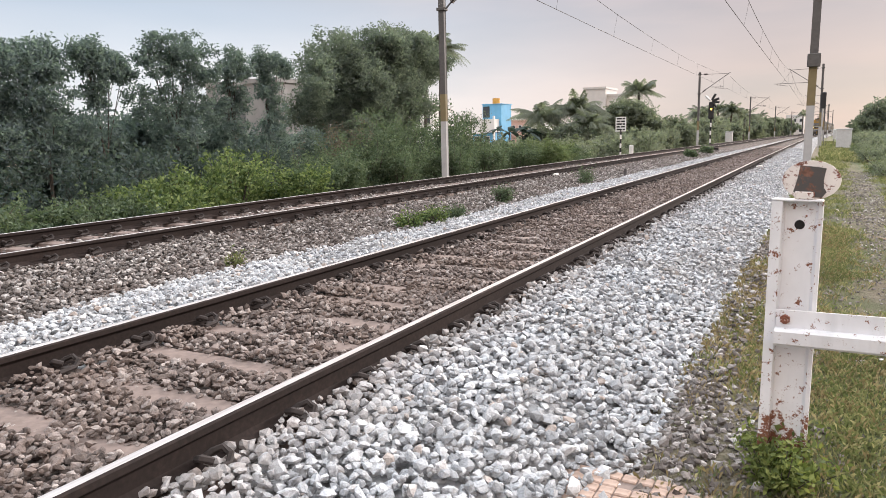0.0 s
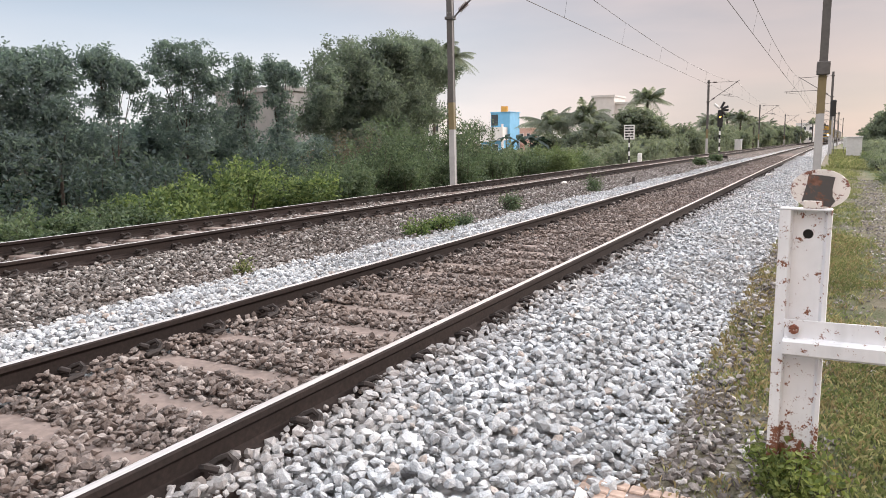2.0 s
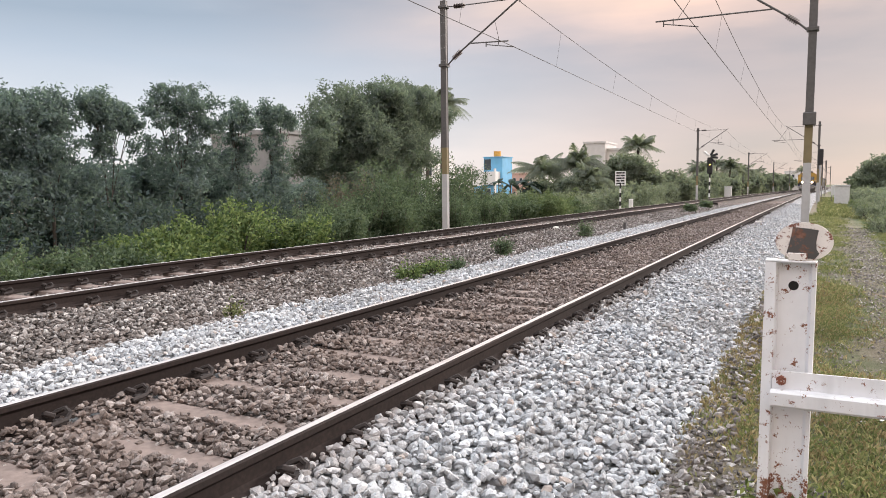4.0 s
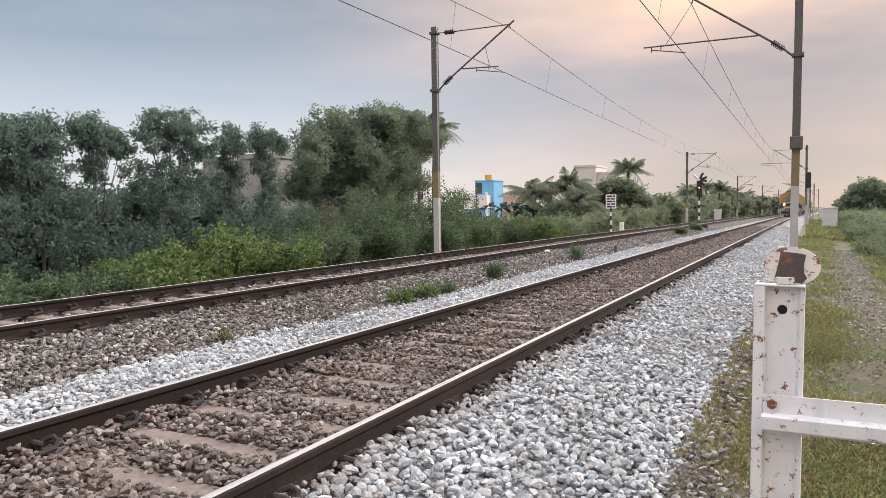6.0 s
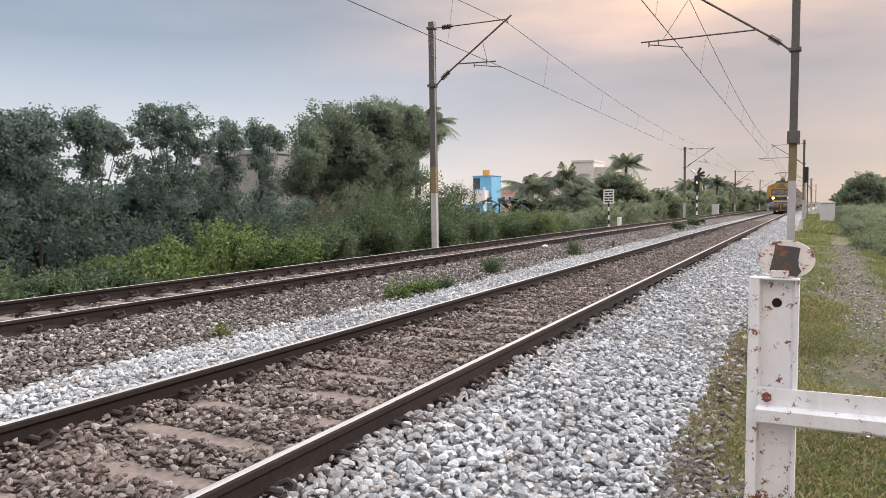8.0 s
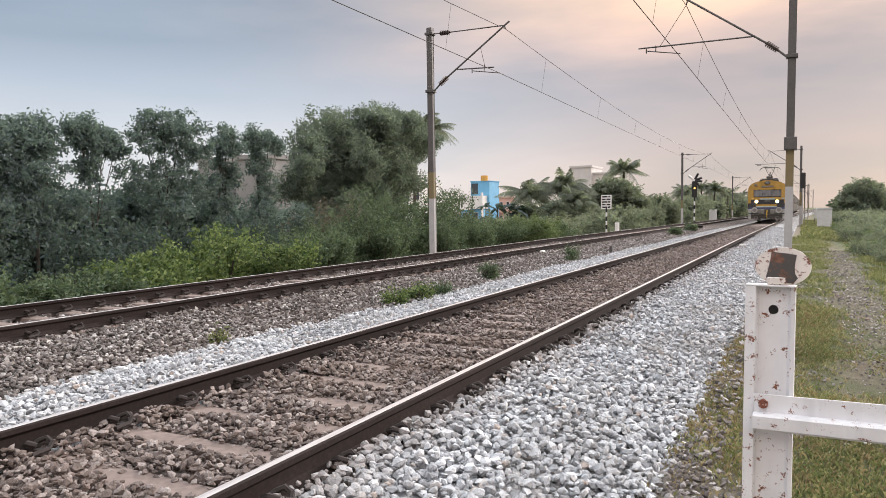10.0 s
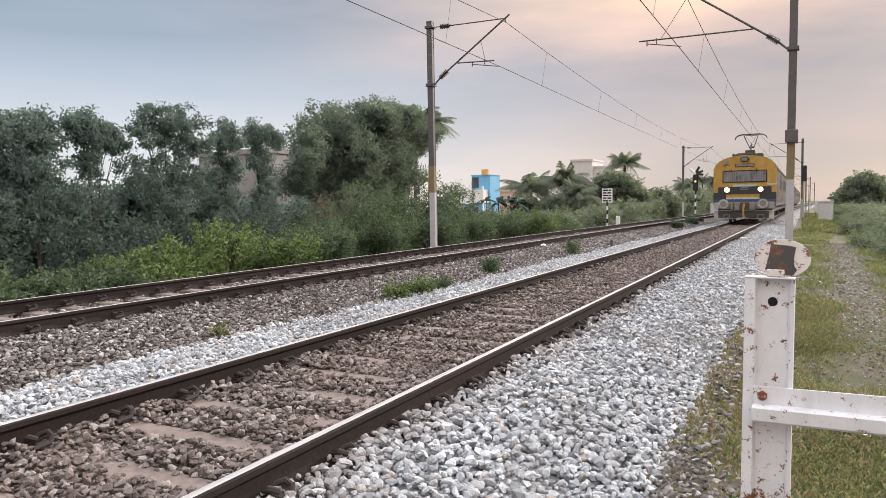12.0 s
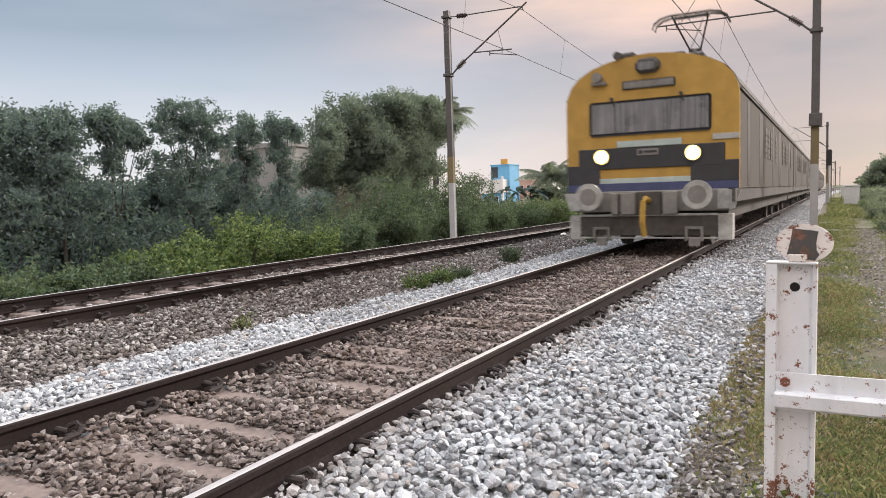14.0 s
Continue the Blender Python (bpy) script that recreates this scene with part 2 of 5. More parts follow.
# green with some of the bank's bluish haze blended into the tones
M["mid_leaf"] = leaf_mat("bush_leaves", [(0.0, (0.058, 0.088, 0.06)), (0.5, (0.098, 0.138, 0.092)), (1.0, (0.155, 0.198, 0.128))], 0.35)
M["bright_leaf"] = leaf_mat("young_leaves", [(0.0, (0.05, 0.085, 0.042)), (0.5, (0.115, 0.165, 0.07)), (1.0, (0.23, 0.285, 0.12))], 0.35)
M["round_leaf"] = leaf_mat("fresh_bush_leaves", [(0.0, (0.09, 0.125, 0.068)), (0.5, (0.13, 0.172, 0.095)), (1.0, (0.18, 0.22, 0.125))], 0.4)
M["grass"] = leaf_mat("grass_blades", [(0.0, (0.10, 0.125, 0.055)), (0.45, (0.16, 0.182, 0.092)), (0.75, (0.235, 0.238, 0.138)), (1.0, (0.36, 0.34, 0.22))], 0.35)

# ---- builders ----


def np_mesh(name, verts, faces, mat, smooth=False):
    """A mesh from arrays: verts (n, 3), faces (m, k)."""
    me = bpy.data.meshes.new(name)
    verts, faces = np.asarray(verts, np.float32), np.asarray(faces, np.int32)
    k = faces.shape[1]
    me.vertices.add(len(verts))
    me.vertices.foreach_set("co", verts.ravel())
    me.loops.add(faces.size)
    me.loops.foreach_set("vertex_index", faces.ravel())
    me.polygons.add(len(faces))
    me.polygons.foreach_set("loop_start", np.arange(0, faces.size, k, dtype=np.int32))
    me.polygons.foreach_set("use_smooth", np.full(len(faces), smooth))
    me.update(calc_edges=True)
    me.materials.append(mat)
    return me


def part(name, bm, material, parent, label="", at=None, smooth=False):
    """Links a bmesh (or a finished mesh) as one part under a thing."""
    if isinstance(bm, bmesh.types.BMesh):
        bmesh.ops.recalc_face_normals(bm, faces=bm.faces)
        me = bpy.data.meshes.new(name)
        bm.to_mesh(me)
        bm.free()
        me.materials.append(material)
        if smooth:
            me.polygons.foreach_set("use_smooth", np.full(len(me.polygons), True))
    else:
        me = bm
    ob = new(name, me)
    ob.parent = parent
    if at is not None:
        ob.matrix_basis = at
    if label:
        ob["label"] = label
    return ob


def thing(name, at, label, category, group="", kind=""):
    ob = new(name)
    ob.empty_display_size = 0.2
    ob.matrix_basis = at if isinstance(at, Matrix) else pose(*at)
    return tagged(ob, label, category, group, kind)


def solid(name, bm, mat, label, category="", group="", kind="", at=None, smooth=False):
    ob = part(name, bm, mat, None, "", at, smooth)
    return tagged(ob, label, category, group, kind)


def add_box(bm, x0, x1, y0, y1, z0, z1, bevel=0.0):
    g = bmesh.ops.create_cube(bm, size=1.0)["verts"]
    for v in g:
        v.co = Vector((x0 if v.co.x < 0 else x1, y0 if v.co.y < 0 else y1, z0 if v.co.z < 0 else z1))
    if bevel:
        es = {e for v in g for e in v.link_edges}
        bmesh.ops.bevel(bm, geom=list(es), offset=bevel, segments=1, affect="EDGES")
    return bm


def box(x0, x1, y0, y1, z0, z1, bevel=0.0):
    return add_box(bmesh.new(), x0, x1, y0, y1, z0, z1, bevel)


def add_rod(bm, a, b, r, seg=8, r2=None):
    a, b = Vector(a), Vector(b)
    d = b - a
    m = Matrix.Translation((a + b) / 2) @ d.to_track_quat("Z", "Y").to_matrix().to_4x4()
    bmesh.ops.create_cone(bm, cap_ends=True, segments=seg, radius1=r, radius2=r if r2 is None else r2, depth=d.length, matrix=m)
    return bm


def rod(a, b, r, seg=8, r2=None):
    return add_rod(bmesh.new(), a, b, r, seg, r2)


def prism(outline, y0, y1, axis="Y"):
    """An outline of (x, z) pairs pushed along y (or along x: pairs are (y, z); along z: pairs are (x, y))."""
    bm = bmesh.new()
    at = {"Y": lambda u, v, w: (u, w, v), "X": lambda u, v, w: (w, u, v), "Z": lambda u, v, w: (u, v, w)}[axis]
    a = [bm.verts.new(at(u, v, y0)) for u, v in outline]
    b = [bm.verts.new(at(u, v, y1)) for u, v in outline]
    n = len(outline)
    bm.faces.new(a)
    bm.faces.new(b[::-1])
    for i in range(n):
        bm.faces.new((a[i], b[i], b[(i + 1) % n], a[(i + 1) % n]))
    return bm


def add_tube(bm, pts, r, seg=5):
    """A tube along a row of points."""
    rings = []
    pts = [Vector(p) for p in pts]
    for i, p in enumerate(pts):
        d = (pts[min(i + 1, len(pts) - 1)] - pts[max(i - 1, 0)]).normalized()
        u = d.cross(Vector((0, 0, 1)) if abs(d.z) < 0.9 else Vector((1, 0, 0))).normalized()
        w = d.cross(u)
        rings.append([bm.verts.new(p + (u * math.cos(6.2832 * k / seg) + w * math.sin(6.2832 * k / seg)) * r) for k in range(seg)])
    for a, b in zip(rings, rings[1:]):
        for k in range(seg):
            bm.faces.new((a[k], a[(k + 1) % seg], b[(k + 1) % seg], b[k]))
    for ring in (rings[0][::-1], rings[-1]):
        bm.faces.new(ring)
    return bm


def tube(pts, r, seg=5):
    return add_tube(bmesh.new(), pts, r, seg)


# ---- the lie of the land: heights across the track (x) ----
XF, ZF = -5.7, -0.025                # the far track's centre line and rail top
XN = 0.032                           # the near track's centre line
RAIL, SLEEPER_TOP = 0.884, -0.172    # half the distance of the rail heads
BED_X = [-8.9, -8.0, -7.2, -6.6, -4.8, -4.2, -3.4, -2.8, -2.0, -1.2, -0.9, 0.9, 1.2, 1.75, 2.1, 2.55]
BED_Z = [-0.62, -0.36, -0.26, -0.235, -0.235, -0.27, -0.33, -0.34, -0.26, -0.19, -0.2, -0.2, -0.185, -0.22, -0.36, -0.56]
GND_X = [-3000, -60, -30, -14, -11.5, -9.2, -8.6, -7.5, 1.9, 2.5, 3.2, 4.0, 6.0, 12.0, 40.0, 3000]
GND_Z = [-2.2, -2.2, -2.2, -2.0, -1.4, -0.62, -0.5, -0.6, -0.6, -0.46, -0.43, -0.46, -0.6, -0.8, -1.2, -1.5]


def bend(y):
    """How far the line swings to the right, far off."""
    q = np.clip(np.asarray(y, float) - 70, 0, None)
    return 8.2e-5 * np.where(q < 230, q * q, 230 * (2 * q - 230))


def dip(y):
    """How far the line falls on its way."""
    return -0.0026 * np.clip(np.asarray(y, float) - 30, 0, 210)


def bed_z(x):
    return np.interp(x, BED_X, BED_Z)


def gnd_z(x, y):
    base = np.interp(x, GND_X, GND_Z)
    bumps = 0.03 * np.sin(x * 2.3 + y * 0.7) * np.sin(y * 1.3 + 1.0) + 0.02 * np.sin(x * 5.1 - y * 3.3)
    base = base + dip(y) * np.clip((13 - np.abs(np.asarray(x, float) + 1.5)) / 4, 0, 1)
    return base + bumps * (np.asarray(x) > 2.6) - 0.10 * np.clip((np.asarray(y) - 6) / 20, 0, 1) * (np.asarray(x) > 1.9)


def sheet(name, xs, ys, height, mat, smooth=True, along=False):
    X, Y = np.meshgrid(np.asarray(xs, float), np.asarray(ys, float))
    V = np.stack([X + bend(Y) * along, Y, height(X, Y)], -1).reshape(-1, 3)
    nx, ny = len(xs), len(ys)
    i = (np.arange(ny - 1)[:, None] * nx + np.arange(nx - 1)[None]).ravel()
    return np_mesh(name, V, np.stack([i, i + 1, i + nx + 1, i + nx], 1), mat, smooth)


gx = np.concatenate([[-3000, -1000, -300, -100, -60, -40, -30, -22, -17], np.arange(-14, 2, 0.8), np.arange(2, 12, 0.25), [13, 15, 18, 24, 32, 40, 70, 150, 400, 1000, 3000]])
gy = np.concatenate([[-600, -200, -60, -25, -12, -6], np.arange(-3, 40, 0.4), [42, 46, 52, 60, 70, 85, 100, 130, 170, 230, 320, 500, 900, 1600, 3200]])
solid("ground", sheet("ground", gx, gy, gnd_z, M["ground"]), None, "flat earth with patchy turf along the railway", "ground", kind="structure")

by = np.concatenate([[-60, -20, -8], np.arange(-4, 50, 0.5), [60, 80, 110, 150, 220, 320, 480, 700]])


def bed_height(X, Y):
    return bed_z(X) + dip(Y) - 0.05 * ((Y > 0) & (Y < 28)) + 0.015 * np.sin(X * 7 + Y * 3) * np.sin(Y * 5 - X * 2)


def bed(name, x0, x1, mat, label):
    xs = np.unique(np.round(np.concatenate([np.arange(x0, x1, 0.2), [x1]]), 3))
    solid(name, sheet(name, xs, by, bed_height, mat, along=True), None, label, "ballast", kind="structure")


bed("ballast_bed_far", -8.9, -2.75, M["old_bed"], "bed of weathered brown ballast under the further track")
bed("ballast_bed_between", -2.75, -0.85, M["white_bed"], "bed of fresh pale grey ballast between the tracks")
bed("ballast_bed_crib", -0.85, 0.85, M["old_bed"], "bed of weathered brown ballast between the rails")
bed("ballast_bed_shoulder", 0.85, 2.55, M["white_bed"], "sloping shoulder of fresh pale grey ballast")

# ---- the two tracks ----
PROFILE = [(-0.075, -0.172), (0.075, -0.172), (0.075, -0.161), (0.03, -0.146), (0.0085, -0.125), (0.0085, -0.06), (0.02, -0.046), (0.036, -0.036), (0.036, -0.008),
           (0.026, -0.001), (-0.026, -0.001), (-0.036, -0.008), (-0.036, -0.036), (-0.02, -0.046), (-0.0085, -0.06), (-0.0085, -0.125), (-0.03, -0.146), (-0.075, -0.161)]
HEAD = [(-0.024, -0.0005), (0.022, -0.0005), (0.019, 0.001), (-0.021, 0.001)]


def clip_mesh():
    """A sprung rail clip: a bent bar over the rail's foot, with its cast shoulder."""
    pts = [(0.115, -0.07, 0.012), (0.115, 0.035, 0.02), (0.095, 0.068, 0.05), (0.055, 0.066, 0.07), (0.02, 0.04, 0.055), (0.0, 0.0, 0.03), (0.02, -0.046, 0.055), (0.065, -0.062, 0.075), (0.1, -0.03, 0.055)]
    bm = tube(pts, 0.0165, 6)
    add_box(bm, 0.06, 0.125, -0.03, 0.03, -0.01, 0.028, 0.006)
    me = bpy.data.meshes.new("rail_clip")
    bm.to_mesh(me)
    bm.free()
    me.materials.append(M["clip"])
    return me


CLIP = clip_mesh()


def sleeper_mesh():
    bm = prism([(-0.135, -0.2), (0.135, -0.2), (0.105, 0.0), (-0.105, 0.0)], -1.06, 1.06, "X")
    bmesh.ops.bevel(bm, geom=[e for e in bm.edges if all(v.co.z > -0.01 for v in e.verts)], offset=0.012, segments=1, affect="EDGES")
    me = bpy.data.meshes.new("sleeper")
    bmesh.ops.recalc_face_normals(bm, faces=bm.faces)
    bm.to_mesh(me)
    bm.free()
    me.materials.append(M["sleeper"])
    return me


SLEEPER = sleeper_mesh()


RAIL_Y = [-30, 30, 70, 85, 100, 120, 140, 160, 180, 200, 220, 240, 270, 300, 900]


def sweep(outline, ys):
    """An outline of (x, z) pairs drawn along the line of the track."""
    bm = bmesh.new()
    rings = [[bm.verts.new((u + float(bend(y)), y, v + float(dip(y)))) for u, v in outline] for y in ys]
    n = len(outline)
    for a, b in zip(rings, rings[1:]):
        for i in range(n):
            bm.faces.new((a[i], b[i], b[(i + 1) % n], a[(i + 1) % n]))
    bm.faces.new(rings[0])
    bm.faces.new(rings[-1][::-1])
    return bm


def railway_track(cx, z, first, count, label, sides):
    tr = thing("railway_track", (cx, 0, z), label, "railway track", "tracks")
    for s in (-1, 1):
        rail = part("rail", sweep([(x + s * RAIL, zz) for x, zz in PROFILE], RAIL_Y), M["rail"], tr)
        part("rail_head", sweep([(x + s * RAIL, zz) for x, zz in HEAD], RAIL_Y), M["rail_top"], rail, "bright worn running surface")
    rng = random.Random(5)
    for i in range(count):
        y = first + 0.5615 * i
        sl = new("sleeper", SLEEPER)
        sl.parent, sl.matrix_basis = tr, pose(rng.uniform(-.02, .02), y, SLEEPER_TOP + float(dip(y)) - 0.004 - rng.uniform(0, 0.006), rng.uniform(-1, 1), 0, rng.uniform(-0.6, 0.6))
        if i < 72:
            for rx, way in sides:
                c = new("rail_clip", CLIP)
                c.parent = tr
                c.matrix_basis = pose(rx + way * 0.045, y + rng.uniform(-.01, .01), SLEEPER_TOP + float(dip(y)) + 0.012, 0, 0, 0 if way > 0 else 180)
    return tr


railway_track(XN, 0, 3.01 - 0.5615 * 9, 130, "broad gauge track with brown steel rails on concrete sleepers", ((-RAIL, 1), (RAIL, 1), (-RAIL, -1), (RAIL, -1)))
railway_track(XF, ZF, 3.3 - 0.5615 * 6, 130, "further broad gauge track, rusty rails half sunk in ballast", ((-RAIL, 1), (RAIL, 1)))

# ---- loose ballast ----
PHI = (1 + 5 ** 0.5) / 2
ICO_V = np.array([(-1, PHI, 0), (1, PHI, 0), (-1, -PHI, 0), (1, -PHI, 0), (0, -1, PHI), (0, 1, PHI), (0, -1, -PHI), (0, 1, -PHI), (PHI, 0, -1), (PHI, 0, 1), (-PHI, 0, -1), (-PHI, 0, 1)]) / 1.902
ICO_F = np.array([(0, 11, 5), (0, 5, 1), (0, 1, 7), (0, 7, 10), (0, 10, 11), (1, 5, 9), (5, 11, 4), (11, 10, 2), (10, 7, 6), (7, 1, 8), (3, 9, 4), (3, 4, 2), (3, 2, 6), (3, 6, 8), (3, 8, 9), (4, 9, 5), (2, 4, 11), (6, 2, 10), (8, 6, 7), (9, 8, 1)])
OCT_V = np.array([(1, 0, 0), (-1, 0, 0), (0, 1, 0), (0, -1, 0), (0, 0, 1), (0, 0, -1)], float)
OCT_F = np.array([(0, 2, 4), (2, 1, 4), (1, 3, 4), (3, 0, 4), (2, 0, 5), (1, 2, 5), (3, 1, 5), (0, 3, 5)])
rs = np.random.RandomState(7)


def turns(n, rng):
    q = rng.normal(size=(n, 4))
    q /= np.linalg.norm(q, axis=1)[:, None]
    w, x, y, z = q.T
    return np.stack([1 - 2 * (y * y + z * z), 2 * (x * y - z * w), 2 * (x * z + y * w), 2 * (x * y + z * w), 1 - 2 * (x * x + z * z), 2 * (y * z - x * w), 2 * (x * z - y * w), 2 * (y * z + x * w), 1 - 2 * (x * x + y * y)], 1).reshape(n, 3, 3)


def stones(P, R, fine=True):
    """Angular stones of radius R (n) at the places P (n, 3)."""
    TV, TF = (ICO_V, ICO_F) if fine else (OCT_V, OCT_F)
    n, k = len(P), len(TV)
    V = TV[None] * (1 + rs.uniform(-0.24, 0.24, (n, k, 1))) + rs.normal(0, 0.08, (n, k, 3))
    V *= rs.uniform(0.5, 1.34, (n, 1, 3))
    # a flat cut or two, as crushed rock has
    for _ in range(4):
        d = rs.normal(size=(n, 1, 3))
        d /= np.linalg.norm(d, axis=2, keepdims=True)
        h = (V * d).sum(2, keepdims=True)
        V -= d * np.clip(h - 0.54, 0, None)
    V = np.einsum("nij,nkj->nki", turns(n, rs), V) * R[:, None, None] * np.array([1.02, 1.02, 0.82]) + P[:, None]
    F = (TF[None] + (np.arange(n) * k)[:, None, None])
    return V.reshape(-1, 3), F.reshape(-1, 3)


def scatter(x0, x1, y0, y1, per_m2, jitter=0.9):
    s = 1 / math.sqrt(per_m2)
    X, Y = np.meshgrid(np.arange(x0, x1, s), np.arange(y0, y1, s))
    X, Y = X.ravel(), Y.ravel()
    X = X + rs.uniform(-.5, .5, len(X)) * s * jitter
    Y = Y + rs.uniform(-.5, .5, len(Y)) * s * jitter
    k = (X > x0) & (X < x1)
    return X[k], Y[k]


def clear_of_rails(X, Y):
    k = np.ones(len(X), bool)
    for c in (XN, XF):
        for s in (-1, 1):
            k &= np.abs(X - c - s * RAIL) > 0.05
    return k


def ballast(name, zones, mat, lift, label, radius=(0.016, 0.0405)):
    Vs, Fs, base = [], [], 0
    for x0, x1, y0, y1, dens, fine, grow in zones:
        X, Y = scatter(x0, x1, y0, y1, dens)
        k = clear_of_rails(X, Y)
        X, Y = X[k], Y[k]
        R = rs.uniform(*radius, len(X)) * grow
        Z = bed_z(X) + dip(Y) + lift(X, Y) + rs.uniform(-0.046, 0.03, len(X))
        V, F = stones(np.stack([X, Y, Z], 1), R, fine)
        Vs.append(V)
        Fs.append(F + base)
        base += len(V)
    solid(name, np_mesh(name, np.concatenate(Vs), np.concatenate(Fs), mat), None, label, "ballast", kind="stuff")


def shoulder_lift(X, Y):
    return 0.014 + 0.025 * np.sin(X * 4 + 1.7 * Y) * np.sin(Y * 1.1) + 0.032 * np.clip(1.3 - np.abs(X) / 1.0, 0, 0.3) / 0.3 * (0.8 + 0.3 * np.sin(Y * 2.3))


def crib_lift(X, Y):
    # lower over the sleepers, heaped between them
    ph = np.abs(((Y - 3.01) / 0.5615 + 0.5) % 1 - 0.5)
    bare = np.clip(1.1 - ph * 5.6, 0, 1) * np.clip(0.75 + 0.7 * np.sin(X * 4 + np.floor((Y - 2.73) / 0.5615) * 2.1), 0, 1)
    return 0.032 - 0.11 * bare * np.clip(1.1 - (Y - 6) / 9, 0.2, 1) + 0.012 * np.sin(X * 6 + Y * 2) + 0.035 * np.clip((np.abs(X) - 0.55) / 0.2, 0, 1) * np.clip(ph * 4, 0, 1)


ballast("ballast_stones_shoulder", [(0.915, 2.5, 1.2, 7.5, 800, True, 1.02), (0.93, 2.5, 7.5, 26, 370, False, 1.24), (0.93, 2.5, 26, 60, 110, False, 1.4), (0.93, 2.5, -4, 1.2, 150, False, 1.2)], M["white_stone"], shoulder_lift, "loose fresh pale grey crushed stone on the shoulder")
ballast("ballast_stones_strewn", [(2.48, 2.75, 3.75, 9, 330, True, 0.9), (2.7, 3.05, 3.8, 14, 110, True, 0.8), (2.48, 2.8, 9, 24, 130, False, 1.1)], M["mixed_stone"], lambda X, Y: gnd_z(X, Y) - bed_z(X) - dip(Y) + 0.02, "stray dirty stones strewn at the foot of the ballast")
ballast("ballast_stones_between", [(-2.9, -0.93, 2, 7, 640, True, 1.04), (-2.8, -0.93, 7, 28, 360, False, 1.24), (-2.7, -0.93, 28, 60, 110, False, 1.4), (-2.8, -0.93, -4, 2, 120, False, 1.2)], M["white_stone"], shoulder_lift, "loose fresh pale grey crushed stone between the tracks")
ballast("ballast_stones_crib", [(-0.83, 0.83, 1.5, 7, 1050, True, 0.86), (-0.8, 0.8, 7, 28, 480, False, 1.1), (-0.8, 0.8, 28, 60, 110, False, 1.4), (-0.8, 0.8, -4, 1.5, 120, False, 1.2)], M["old_stone"], crib_lift, "loose weathered brown crushed stone between the rails")
ballast("ballast_stones_far", [(-4.75, -2.72, 3, 8, 640, True, 0.98), (-4.75, -2.72, 8, 32, 290, False, 1.32), (-4.75, -2.72, 32, 60, 90, False, 1.5), (-6.5, -4.9, 4, 40, 140, False, 1.12), (-8.8, -6.65, 5, 45, 80, False, 1.4)], M["mixed_stone"], lambda X, Y: 0.015 + 0.03 * np.sin(X * 3 + Y * 1.2) * np.sin(Y * 0.8 + X), "loose weathered brown and grey crushed stone")
# stray stones at the foot of the shoulder
X, Y = scatter(2.3, 3.5, 2.5, 20, 900, 1.6)
k = rs.uniform(size=len(X)) < np.clip(1.15 - (X - 2.35) / 0.8, 0.12, 1)
X, Y = X[k], Y[k]
V, F = stones(np.stack([X, Y, gnd_z(X, Y) + 0.004], 1), 0.012 + 0.03 * rs.uniform(size=len(X)) ** 2, False)
solid("stray_stones", np_mesh("stray_stones", V, F, M["mixed_stone"]), None, "stray brown stones in the turf beside the ballast", "stones", kind="stuff")

# ---- overhead line ----
MAST_Y = [-34.0, 22.2, 78.0, 132.0, 188.0, 246.0]


def insulator(a, b, parent):
    """A ribbed post insulator between two points."""
    bm = rod(a, b, 0.035, 8)
    a, b = Vector(a), Vector(b)
    for i in range(6):
        c = a.lerp(b, 0.12 + 0.15 * i)
        d = (b - a).normalized() * 0.014
        add_rod(bm, c - d, c + d, 0.085, 10)
    return part("insulator", bm, M["insulator"], parent, "dark ribbed insulator")


WIRE_FALL = [0.0, 0.0, -0.43, -0.8, -0.95, -1.05]


def wire_fall(y):
    return float(np.interp(y, MAST_Y, WIRE_FALL))


